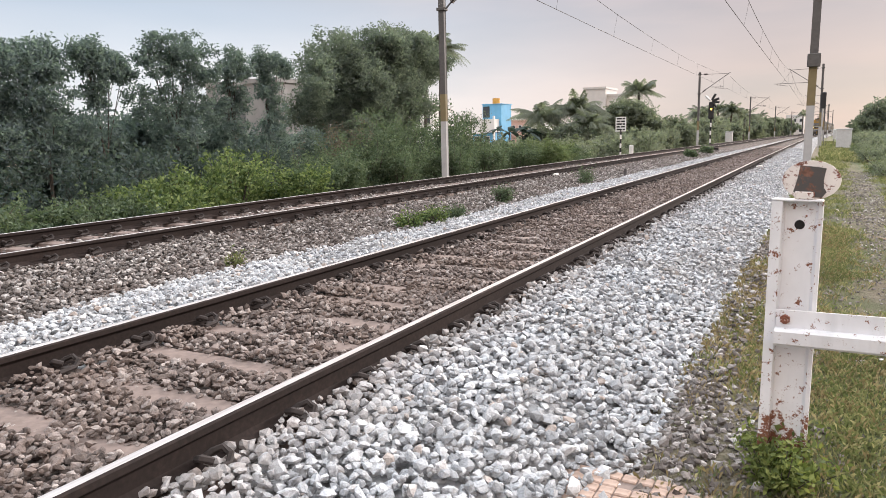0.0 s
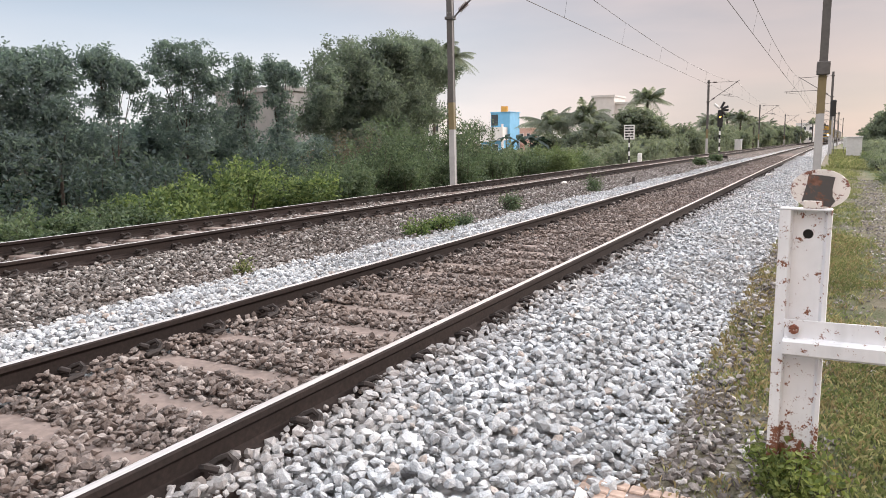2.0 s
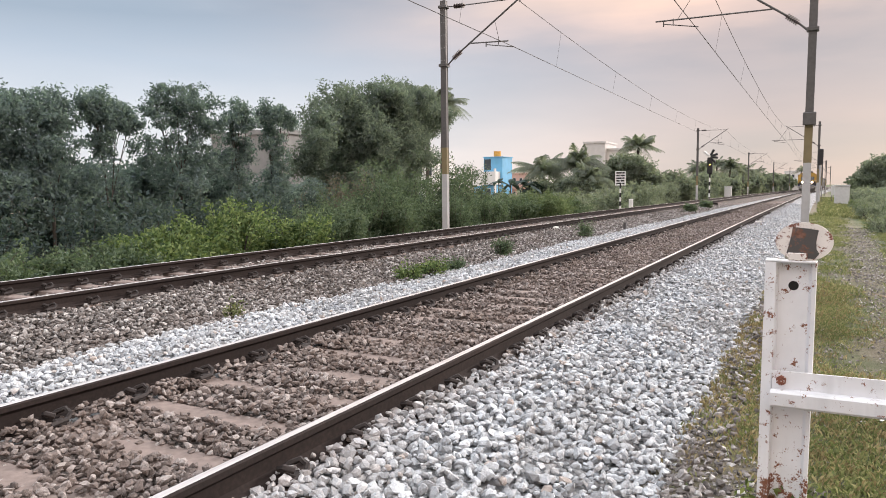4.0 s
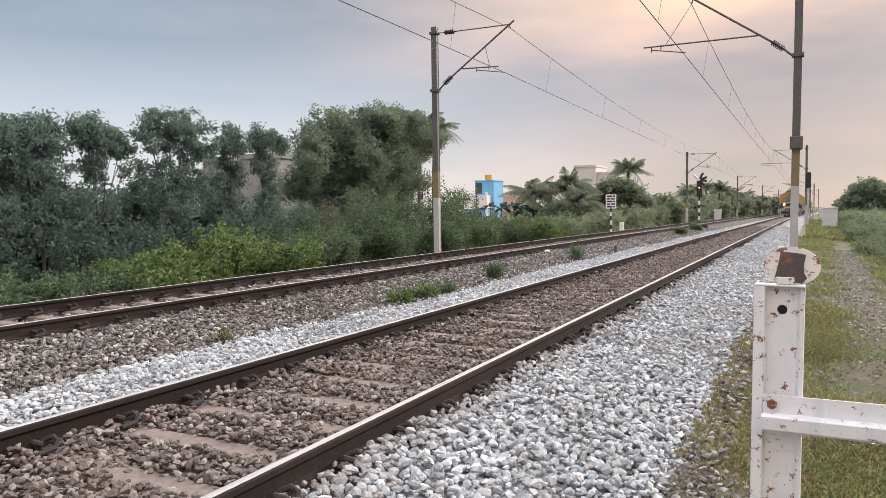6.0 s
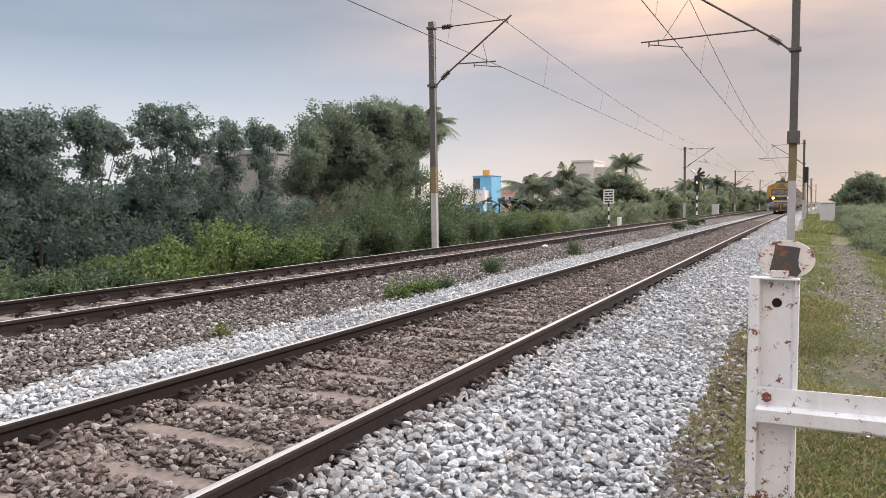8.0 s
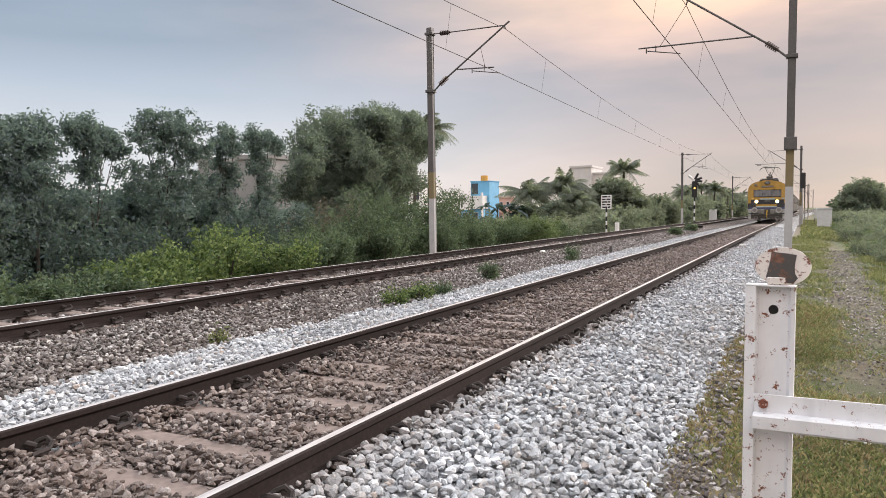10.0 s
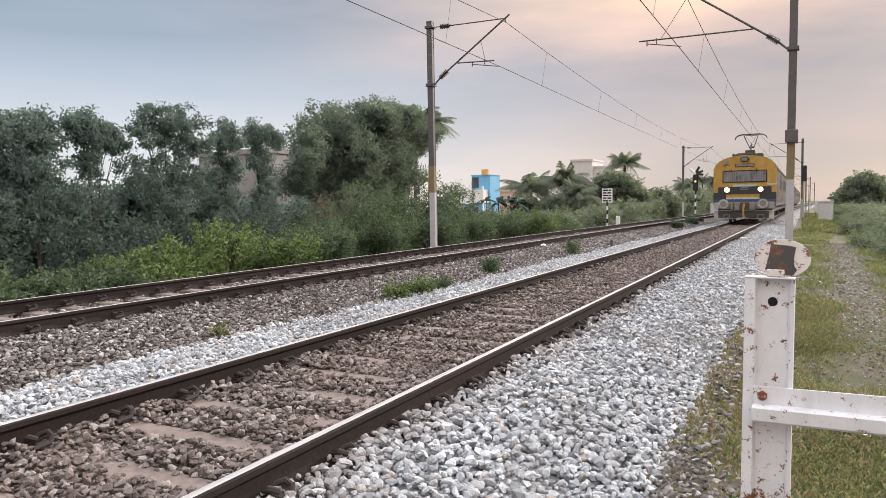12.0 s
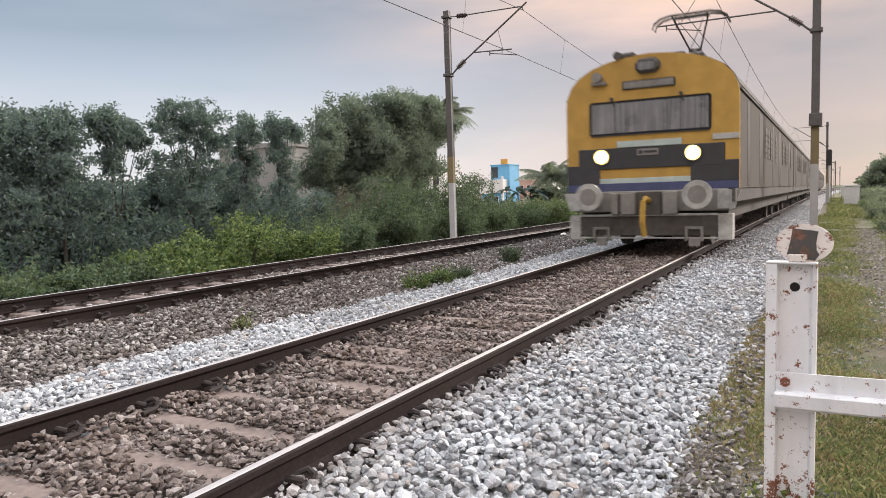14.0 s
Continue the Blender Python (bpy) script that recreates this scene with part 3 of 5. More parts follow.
def catenary_mast(x, y, way, base, top, lean=0.0, label="", box_z=None, band=(1.65, 2.55)):
    """A steel mast with a bracket that reaches out over the track (way: -1 or 1 along x)."""
    fall = wire_fall(y)
    m = thing("catenary_mast", pose(x + float(bend(y)), y, fall, 0, lean, 0), label, "catenary mast", "overhead line masts")
    base += float(dip(y)) - fall
    w, t = 0.1, 0.014

    def column(z0, z1):
        bm = box(-w, w, -0.08, -0.08 + t, z0, z1)
        add_box(bm, -w, w, 0.08 - t, 0.08, z0, z1)
        add_box(bm, -w + 0.01, -w + 0.02, -0.08 + t, 0.08 - t, z0, z1)
        add_box(bm, w - 0.02, w - 0.01, -0.08 + t, 0.08 - t, z0, z1)
        return bm

    part("lower_column", column(base, band[0]), M["steel_light"], m, "pale aluminium-painted foot of the mast")
    part("painted_band", column(*band), M["steel_yellow"], m, "faded yellow painted band")
    part("upper_column", column(band[1], top), M["steel_dark"], m)
    bolts = bmesh.new()
    for k in range(10):
        zz = top - 0.3 - (k // 2) * 0.42
        add_rod(bolts, (-0.05 + 0.1 * (k % 2), -0.09, zz), (-0.05 + 0.1 * (k % 2), -0.078, zz), 0.014, 6)
    part("bolt_row", bolts, M["steel_light"], m)
    part("foot", box(-0.3, 0.3, -0.3, 0.3, base - 0.35, base + 0.04, 0.03), M["sleeper"], m, "concrete foundation block")
    s = way
    a, c = (s * 0.34, 0, 5.5), (s * 0.66, 0, 5.745)
    part("bracket_clamp", box(-0.15, 0.15, -0.13, 0.13, 5.26, 5.36, 0.01), M["steel_dark"], m)
    part("bracket_shoe", rod((s * 0.13, 0, 5.31), a, 0.03, 6), M["steel_dark"], m)
    part("tie_clamp", box(-0.15, 0.15, -0.13, 0.13, 7.2, 7.29, 0.01), M["steel_dark"], m)
    insulator(a, c, m)
    part("bracket_tube", rod(c, (s * 2.9, 0, 7.3), 0.03), M["steel_dark"], m)
    insulator((s * 0.38, 0, 7.225), (s * 0.79, 0, 7.215), m)
    part("stay_tube", add_rod(rod((s * 0.14, 0, 7.24), (s * 0.38, 0, 7.225), 0.018), (s * 0.79, 0, 7.215), (s * 2.72, 0, 7.19), 0.02), M["steel_dark"], m)
    end = 4.11 if way < 0 else 2.35
    arm = 3.88 if way < 0 else 1.56
    part("register_tube", rod((s * 1.0, 0, 5.95), (s * end, 0, 5.94 if way < 0 else 5.89), 0.022), M["steel_dark"], m)
    drop = rod((s * arm, 0, 5.94), (s * arm, 0, 5.78), 0.018)
    add_rod(drop, (s * arm, 0, 5.85), (s * (arm + (-0.97 if way < 0 else 0.99)), 0, 5.68), 0.015)
    mid = arm + (-0.27 if way < 0 else 0.44)
    add_rod(drop, (s * mid, 0, 5.98), (s * mid, 0, 5.8), 0.014)
    part("steady_arm", drop, M["steel_dark"], m)
    hook = rod((s * 2.72, 0, 7.19), (s * 2.77, 0, 7.06), 0.02, 6)
    part("messenger_hook", hook, M["steel_dark"], m)
    part("hanger", rod(*(((s * 2.74, 0, 7.08), (s * 3.48, 0, 5.96)) if way < 0 else ((s * 1.88, 0, 6.55), (s * 2.03, 0, 5.92))), 0.008, 5), M["wire"], m)
    if box_z:
        part("switch_box", box(-0.15, 0.17, -0.2, -0.08, box_z - 0.17, box_z + 0.17, 0.015), M["steel_dark"], m, "small dark metal box clamped to the mast")
    return m


for i, y in enumerate(MAST_Y):
    catenary_mast(2.8, y, -1, -0.55, 9.0 if i == 1 else 7.6, 0.35 if i == 1 else 0, "tall steel mast holding a bracket above the near track", 2.95 if i == 1 else None, (1.78, 3.1))
    catenary_mast(-8.25, y, 1, -0.45, 7.45, -0.2 if i == 1 else 0, "steel mast with pale foot and bracket above the further track")


def line(cx, label):
    """Contact wire, messenger wire and droppers of one track, span by span."""
    ob = thing("overhead_wires", (0, 0, 0), label, "overhead wires", "overhead wires")
    con, mes = [], []
    for j, (a, b) in enumerate(zip(MAST_Y, MAST_Y[1:])):
        za, zb = (-0.1, 0.1) if j % 2 else (0.1, -0.1)
        steps = 14
        span = []
        for i in range(steps + 1):
            u = i / steps
            y, sag = a + (b - a) * u, 4 * u * (1 - u)
            mid, low = cx + float(bend(y)), wire_fall(y)
            span.append(((mid + za + (zb - za) * u, y, 5.67 + low - 0.05 * sag), (mid + 0.1, y, 7.06 + low - 0.7 * sag)))
        for i in range(1, steps, 2):
            part("dropper_wire", rod(span[i][0], span[i][1], 0.004, 4), M["wire"], ob)
        last = None if j == len(MAST_Y) - 2 else -1
        con += [p[0] for p in span[:last]]
        mes += [p[1] for p in span[:last]]
    part("contact_wire", tube(con, 0.011), M["wire"], ob)
    part("messenger_wire", tube(mes, 0.010), M["wire"], ob)


line(-0.03, "contact and messenger wires above the near track")
line(-5.59, "contact and messenger wires above the further track")

# ---- the gate post beside the crossing ----
G = thing("gate_post", pose(3.074, 4.0, 0, 0, 0.4, -6), "white steel channel post with rusty foot and round disc", "gate post")
ch = [(-0.104, -0.055), (-0.06, -0.055), (-0.054, -0.012), (0.068, -0.012), (0.082, -0.03), (0.098, -0.03), (0.098, 0.0), (-0.104, 0.0)]
post_bm = prism(ch, -0.6, 0.86, "Z")
channel = part("channel", post_bm, M["post_white"], G)
part("cap_plate", box(-0.105, 0.099, -0.056, 0.002, 0.8605, 0.8705, 0.003), M["post_white"], G)
part("bolt_hole", rod((0.008, -0.0135, 0.755), (0.008, -0.011, 0.755), 0.021, 20), M["black"], channel, "dark round hole through the web")
part("disc_bracket", box(-0.015, 0.063, -0.056, -0.0485, 0.871, 0.905, 0.003), M["disc_white"], G, "flat white bracket bolted to the disc")
part("disc", rod((0.046, -0.045, 0.954), (0.046, -0.037, 0.954), 0.114, 40), M["disc_white"], G, "round white sheet-metal disc, flaking with rust", at=Matrix.Diagonal((1, 1, 0.745, 1)) @ Matrix.Translation((0, 0, 0.954 * (1 / 0.745 - 1))))
MARK = [(-0.068, -0.05), (-0.045, -0.07), (0.045, -0.073), (0.062, -0.05), (0.05, -0.03), (0.048, 0.0), (0.052, 0.03), (0.056, 0.052), (0.02, 0.058), (-0.046, 0.064), (-0.052, 0.02), (-0.06, -0.02)]
part("disc_mark", prism([(0.046 + u, 0.954 + v) for u, v in MARK], -0.0475, -0.0455), M["disc_red"], G, "worn dark grey square on the disc, rusting through")
B = thing("barrier_rail", pose(3.07, 3.94, 0, 0, -2.0, -6), "white-painted steel channel rail bolted across the post", "barrier rail")
bar = prism([(-0.004, 0.222), (-0.05, 0.222), (-0.058, 0.232), (-0.058, 0.286), (-0.048, 0.296), (-0.008, 0.296), (-0.008, 0.376), (0.0, 0.376), (0.0, 0.222)], -0.045, 2.6, "X")
part("rail_channel", bar, M["post_white"], B)
bolt = rod((-0.005, -0.03, 0.336), (-0.005, -0.005, 0.336), 0.022, 6)
add_rod(bolt, (-0.005, -0.036, 0.336), (-0.005, -0.028, 0.336), 0.012, 8)
part("bolt", bolt, M["disc_white"], B, "rusty bolt head")

# ---- leaves ----


def leaves(P, size, rng, flat=0.0):
    """Leaf blades (two triangles each, slightly folded) at the places P."""
    n = len(P)
    T = turns(n, rng)
    if flat:
        T[:, :, 2] = T[:, :, 2] * (1 - flat) + np.array([0, 0, 1]) * flat
    s = size * rng.uniform(0.6, 1.35, (n, 1, 1))
    tmpl = np.array([(0, -0.6, 0), (0.34, 0, 0.08), (0, 0.75, 0), (-0.34, 0, 0.08)])
    V = np.einsum("nij,kj->nki", T, tmpl) * s + P[:, None]
    F = np.arange(n * 4).reshape(n, 4)
    return V.reshape(-1, 3), F


def crown_points(blobs, n, rng, clump=0.32, edge=0.72, per=44):
    """Points gathered in clumps near the surface of ellipsoids (cx, cy, cz, rx, ry, rz)."""
    blobs = np.array(blobs, float)
    area = (blobs[:, 3] * blobs[:, 5])
    m = max(4, n // per)
    b = blobs[rng.choice(len(blobs), m, p=area / area.sum())]
    d = rng.normal(size=(m, 3))
    d /= np.linalg.norm(d, axis=1)[:, None]
    r = edge + (1.06 - edge) * rng.uniform(size=(m, 1)) ** 0.7
    C = b[:, :3] + d * r * b[:, 3:]
    R = np.repeat(clump * rng.uniform(0.5, 1.3, m), per)
    return np.repeat(C, per, 0) + np.clip(rng.normal(size=(m * per, 3)), -1.5, 1.5) * R[:, None] * np.array([0.62, 0.62, 0.45])


def tree(x, y, base, height, blobs, n, leaf, mat, label, seed, trunk=0.16, clump=0.34, edge=0.66, group="trees", per=44, limbs=8, deep=6):
    """A tapered trunk with limbs and a crown of leaf clumps; blobs are ellipsoids relative to the tree's foot."""
    rng = np.random.RandomState(seed)
    t = thing("tree", (x, y, base), label, "tree", group)
    bm = bmesh.new()
    top = Vector((rng.uniform(-.3, .3), rng.uniform(-.3, .3), height * 0.72))
    mid = Vector((rng.uniform(-.15, .15), rng.uniform(-.15, .15), height * 0.36))
    add_rod(bm, (0, 0, -0.3), mid, trunk, 8, trunk * 0.75)
    add_rod(bm, mid, top, trunk * 0.75, 7, trunk * 0.2)
    for bx, by2, bz, rx, ry, rz in blobs[:limbs]:
        f = mid.lerp(top, rng.uniform(0, 0.5))
        e = Vector((bx, by2, bz))
        add_rod(bm, f, e, trunk * 0.3, 6, trunk * 0.12)
        for _ in range(3):
            q = e + Vector((rng.uniform(-.7, .7) * rx, rng.uniform(-.7, .7) * ry, rng.uniform(-.2, .8) * rz))
            add_rod(bm, f.lerp(e, rng.uniform(.4, .9)), q, trunk * 0.18, 5, trunk * 0.06)
    part("trunk", bm, M["bark"], t)
    V, F = leaves(crown_points(blobs, n, rng, clump, edge, per), leaf, rng)
    # larger leaves deep inside the crown
    if deep:
        core = [(a, b, c, p * 0.62, q * 0.62, r * 0.62) for a, b, c, p, q, r in blobs]
        V2, F2 = leaves(crown_points(core, n // deep, rng, clump, 0.2), leaf * 1.5, rng)
        V, F = np.concatenate([V, V2]), np.concatenate([F, F2 + len(V)])
    part("crown", np_mesh("crown", V, F, mat), None, t)
    return t


def bush(x, y, base, r, h, n, leaf, mat, label, seed, group="bushes", kind=""):
    """A low bush: a few stems and overlapping clumps of leaves."""
    rng = np.random.RandomState(seed)
    b = thing("bush", (x, y, base), label, "bush", group, kind)
    bm = bmesh.new()
    blobs = []
    for _ in range(9):
        a, q = rng.uniform(0, 6.28), rng.uniform(0.15, 0.85) * r
        bz, br = h * rng.uniform(0.35, 0.95), r * rng.uniform(0.18, 0.42)
        blobs.append((q * math.cos(a), q * math.sin(a), bz, br, br, min(br, max(0.12 * h, h * 1.05 - bz))))
        add_rod(bm, (0, 0, -0.1), blobs[-1][:3], 0.018 + 0.01 * h, 5, 0.006)
    blobs.append((0, 0, h * 0.25, r * 0.8, r * 0.8, h * 0.3))
    P = [crown_points(blobs, int(n * 0.8), rng, 0.06 + 0.11 * r, 0.4, 16)]
    for _ in range(14):
        # arching shoots that break the outline
        a, q = rng.uniform(0, 6.28), rng.uniform(0.2, 0.9) * r
        f = Vector((q * math.cos(a) * 0.6, q * math.sin(a) * 0.6, h * 0.5))
        e = Vector((q * math.cos(a) * 1.25, q * math.sin(a) * 1.25, h * rng.uniform(0.85, 1.3)))
        add_rod(bm, f, e, 0.008, 4, 0.003)
        u = rng.uniform(0.25, 1.05, (max(6, n // 70), 1))
        P.append(np.array(f) * (1 - u) + np.array(e) * u + rng.normal(0, 0.05 + 0.03 * r, (len(u), 3)))
    part("stem", bm, M["bark"], b)
    V, F = leaves(np.concatenate(P), leaf, rng)
    part("foliage", np_mesh("foliage", V, F, mat), None, b)
    return b


DARK = "dense dark green roadside tree in the haze"
# the row of slender trees behind the far track: clumps as (y, height, radius)
ROW = [
    [(13.9, 6.0, .75), (13.3, 5.8, .74), (13.8, 4.9, .85), (13.2, 4.7, .83), (13.5, 3.4, 1.0), (12.4, 5.9, .8), (12.2, 4.6, .9), (12.6, 3.2, 1.0)],
    [(14.8, 6.2, .54), (15.3, 6.15, .68), (15.9, 6.05, .6), (16.3, 5.7, .45), (15.0, 5.3, .85), (15.8, 5.0, .75), (14.9, 4.3, .95), (15.8, 4.0, .9), (16.45, 6.4, .28), (15.3, 3.0, 1.1), (16.4, 3.3, .6)],
    [(17.4, 6.5, .42), (17.9, 6.45, .5), (18.45, 6.2, .5), (18.95, 5.9, .34), (17.5, 5.9, .4), (17.65, 5.3, .34), (17.75, 4.8, .28), (17.1, 6.05, .2), (18.2, 5.75, .3), (17.8, 3.6, .7)],
    [(20.3, 6.8, .46), (21.1, 6.9, .48), (22.4, 7.2, .56), (21.9, 6.5, .7), (20.3, 6.2, .44), (23.1, 6.2, .42), (21.1, 6.1, .5), (22.4, 5.7, .6), (21.7, 4.9, .85), (20.3, 4.8, .66), (19.3, 4.75, .45), (22.6, 4.5, .7), (21.2, 3.6, 1.0)],
    [(24.7, 6.9, .36), (24.2, 6.35, .32), (25.0, 6.25, .36), (24.5, 5.55, .4), (24.05, 4.8, .42), (24.95, 4.9, .4), (24.4, 4.0, .62), (24.4, 3.0, .8)],
    [(26.6, 6.9, .47), (27.55, 6.8, .48), (27.0, 6.35, .5), (28.1, 6.55, .3), (26.9, 5.5, .42), (27.2, 4.8, .44), (26.15, 6.6, .26), (27.1, 3.9, .6), (27.2, 3.0, .8)],
]
for i, clumps in enumerate(ROW):
    g = random.Random(40 + i)
    fy = sum(c[0] for c in clumps) / len(clumps)
    blobs = [(g.uniform(-.5, .5) * r, y - fy, z, r * 1.1, r, r * 0.9) for y, z, r in clumps]
    # ragged outer sprays
    for y, z, r in clumps:
        for _ in range(7):
            e, q = g.uniform(-0.9, 4.0), r * g.uniform(0.85, 1.4)
            k = g.uniform(0.09, 0.24)
            blobs.append((g.uniform(-.8, .8) * r, y - fy + q * math.cos(e), z + q * math.sin(e) * 0.9, k, k, k))
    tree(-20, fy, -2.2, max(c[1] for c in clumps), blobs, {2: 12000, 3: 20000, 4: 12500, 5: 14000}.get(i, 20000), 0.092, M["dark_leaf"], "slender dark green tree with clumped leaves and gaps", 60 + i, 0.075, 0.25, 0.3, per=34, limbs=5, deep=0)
# the great round tree
GREAT = [(38.9, 8.6, 1.6), (42.1, 9.2, 1.7), (45.6, 9.4, 1.7), (49.2, 9.5, 1.6), (52.0, 9.2, 1.25), (36.9, 7.5, 1.25), (40.4, 7.0, 2.35), (44.4, 7.0, 2.35), (47.9, 7.8, 1.6), (35.8, 6.3, 1.0), (36.0, 5.0, 1.05), (39.7, 5.0, 2.0), (43.6, 4.7, 2.0), (50.4, 8.4, 1.25), (38.0, 3.2, 1.7), (42.0, 2.8, 1.9), (46.0, 3.2, 1.8), (47.3, 9.5, 1.6), (46.8, 6.2, 1.8), (48.4, 5.4, 1.4), (43.8, 9.6, 1.5)]
g = random.Random(88)
blobs = [(g.uniform(-.8, .8), y - 44.0, z, r * 1.05, r * 1.05, r) for y, z, r in GREAT]
blobs += [(x + g.uniform(0.5, 2.0), y + g.uniform(-.8, .8), z + g.uniform(-.6, .6), r * 0.6, r * 0.6, r * 0.55) for x, y, z, r, _, _ in blobs]
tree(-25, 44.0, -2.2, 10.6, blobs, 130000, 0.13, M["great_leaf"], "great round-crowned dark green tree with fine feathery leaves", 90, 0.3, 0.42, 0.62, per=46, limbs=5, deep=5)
# a feathery thorn tree on the bank
tree(-14.6, 35.2, -1.9, 4.6, [(0.5, 0.3, 3.5, 1.0, 1.0, 0.7), (-0.6, -0.4, 3.0, 1.0, 1.0, 0.8), (0.7, 0.7, 2.4, 1.3, 1.3, 0.8), (-0.5, 0.2, 1.6, 1.5, 1.5, 1.0)], 7000, 0.085, M["mid_leaf"], "feathery olive-green thorn tree on the bank", 95, 0.07, 0.3, 0.4)
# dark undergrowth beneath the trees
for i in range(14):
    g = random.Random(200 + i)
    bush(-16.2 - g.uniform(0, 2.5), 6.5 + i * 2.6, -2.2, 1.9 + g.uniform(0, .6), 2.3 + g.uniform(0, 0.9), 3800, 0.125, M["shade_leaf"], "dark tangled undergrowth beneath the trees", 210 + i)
# withered brown shrubs below the great tree
M["brown_leaf"] = leaf_mat("withered_brown_leaves", [(0.0, (0.085, 0.075, 0.068)), (0.5, (0.125, 0.108, 0.095)), (1.0, (0.165, 0.145, 0.125))], 0.4)
for i, (x, y, h) in enumerate([(-17.2, 27.6, 3.0), (-17.5, 29.6, 3.3), (-17.0, 25.6, 2.6)]):
    bush(x, y, -2.2, 1.5, h, 4200, 0.09, M["brown_leaf"], "withered brownish shrub below the great tree", 250 + i)
# green scrub on the bank behind the far track
for i in range(22):
    g = random.Random(300 + i)
    y = 7.0 + i * 1.15
    bright = 12.6 < y < 17.4
    h = float(np.interp(y, [8, 9.5, 12, 13.2, 15.8, 17.9, 19, 22.8], [1.25, 0.95, 1.35, 1.45, 1.95, 1.6, 1.55, 1.9])) * g.uniform(0.82, 1.0)
    bush(-10.6 - g.uniform(0, 1.3), y, -1.25, 1.0 + g.uniform(0, .4), h, 5600, 0.085 if bright else 0.075, M["bright_leaf"] if bright else M["mid_leaf"], "bright young green shrub on the bank" if bright else "green scrub on the bank beside the track", 320 + i)
for i in range(17):
    g = random.Random(400 + i)
    y = 19.5 + i * 1.7
    h = float(np.interp(y, [19, 22.8, 25, 27, 30, 33, 41, 50], [1.9, 2.9, 3.5, 3.8, 4.0, 2.4, 2.1, 1.5])) * g.uniform(0.82, 1.0)
    bush(-11.6 - g.uniform(0, 1.8), y, -1.6, 1.35, h, 6000, 0.08, M["mid_leaf"], "tall feathery green scrub on the bank beside the track", 420 + i)
for i in range(16):
    g = random.Random(500 + i)
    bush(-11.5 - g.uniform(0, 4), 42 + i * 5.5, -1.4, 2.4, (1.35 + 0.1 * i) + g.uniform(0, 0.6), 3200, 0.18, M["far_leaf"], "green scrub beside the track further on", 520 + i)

# ---- verge on the right: grass, weeds, path ----


def blades(P, length, rng, width=0.065, tilt=0.6):
    """Narrow grass blades that stand on the places P."""
    n = len(P)
    a, b = rng.uniform(0, 6.283, n), np.abs(rng.normal(0, tilt * 0.6, n))
    L = length * rng.uniform(0.45, 1.3, n)
    up = np.stack([np.cos(a) * np.sin(b), np.sin(a) * np.sin(b), np.cos(b)], 1)
    side = np.stack([-np.sin(a), np.cos(a), np.zeros(n)], 1) * (L * width)[:, None]
    bend = np.stack([np.cos(a), np.sin(a), -np.ones(n)], 1) * (L * 0.22)[:, None]
    V = np.stack([P - side * 0.6, P + side * 0.6, P + up * L[:, None] * 0.6 + side, P + up * L[:, None] + bend], 1)
    return V.reshape(-1, 3), np.arange(n * 4).reshape(n, 4)


def turf(name, x0, x1, y0, y1, per_m2, length, mat, label, seed, keep=None, leafy=False, width=0.065):
    rng = np.random.RandomState(seed)
    n = int((x1 - x0) * (y1 - y0) * per_m2 / 7)
    C = np.stack([rng.uniform(x0, x1, n), rng.uniform(y0, y1, n)], 1)
    patch = np.sin(C[:, 0] * 2.7 + C[:, 1] * 0.9) + np.sin(C[:, 1] * 1.9 - C[:, 0] * 1.3) + rng.normal(0, 0.7, n)
    C = C[patch > -0.75]
    if keep is not None:
        C = C[keep(C[:, 0], C[:, 1], rng)]
    Q = np.repeat(C, 7, 0) + rng.normal(0, 0.035, (len(C) * 7, 2))
    P = np.concatenate([Q, gnd_z(Q[:, 0], Q[:, 1])[:, None]], 1)
    if leafy:
        P[:, 2] += rng.uniform(0.0, length, len(P))
        V, F = leaves(P, 0.015, rng, 0.3)
    else:
        V, F = blades(P, length, rng, width)
    solid(name, np_mesh(name, V, F, mat), None, label, "grass", kind="stuff")


def off_path(X, Y, rng):
    c = 4.05 + 0.02 * (Y - 12)
    return (np.abs(X - c) > 0.5 + rng.normal(0, 0.18, len(X))) | (Y < 8.5 + rng.normal(0, 0.8, len(X)))


def near_ballast(X, Y, rng):
    edge = 2.5 + 0.16 * np.sin(Y * 1.7) + 0.12 * np.sin(Y * 4.1 + 1)
    return rng.uniform(size=len(X)) < np.clip((X - edge) / 0.5, 0.04, 0.95)


M["weed_leaf"] = leaf_mat("weed_leaves", [(0.0, (0.06, 0.085, 0.03)), (0.5, (0.14, 0.18, 0.06)), (1.0, (0.27, 0.30, 0.11))], 0.35)
M["dry"] = leaf_mat("dry_grass", [(0.0, (0.16, 0.13, 0.075)), (0.6, (0.27, 0.22, 0.13)), (1.0, (0.38, 0.32, 0.21))], 0.2)
turf("grass_near_post", 2.35, 3.5, 2.6, 12, 3600, 0.055, M["grass"], "short patchy green grass at the foot of the ballast", 11, near_ballast, width=0.035)
turf("dry_grass_near_post", 2.4, 5.0, 2.6, 14, 1500, 0.06, M["dry"], "dry straw-coloured grass stalks", 12, off_path, width=0.03)
turf("creeping_weeds", 2.45, 6.5, 2.6, 12, 900, 0.035, M["round_leaf"], "low creeping green weeds", 13, near_ballast, True)
turf("grass_verge", 3.3, 8.0, 3.0, 14, 3000, 0.055, M["grass"], "trodden green grass on the verge", 14, off_path, width=0.035)
turf("grass_verge_further", 2.5, 10.0, 12, 48, 700, 0.09, M["grass"], "rough green grass on the verge further on", 15, off_path, width=0.05)
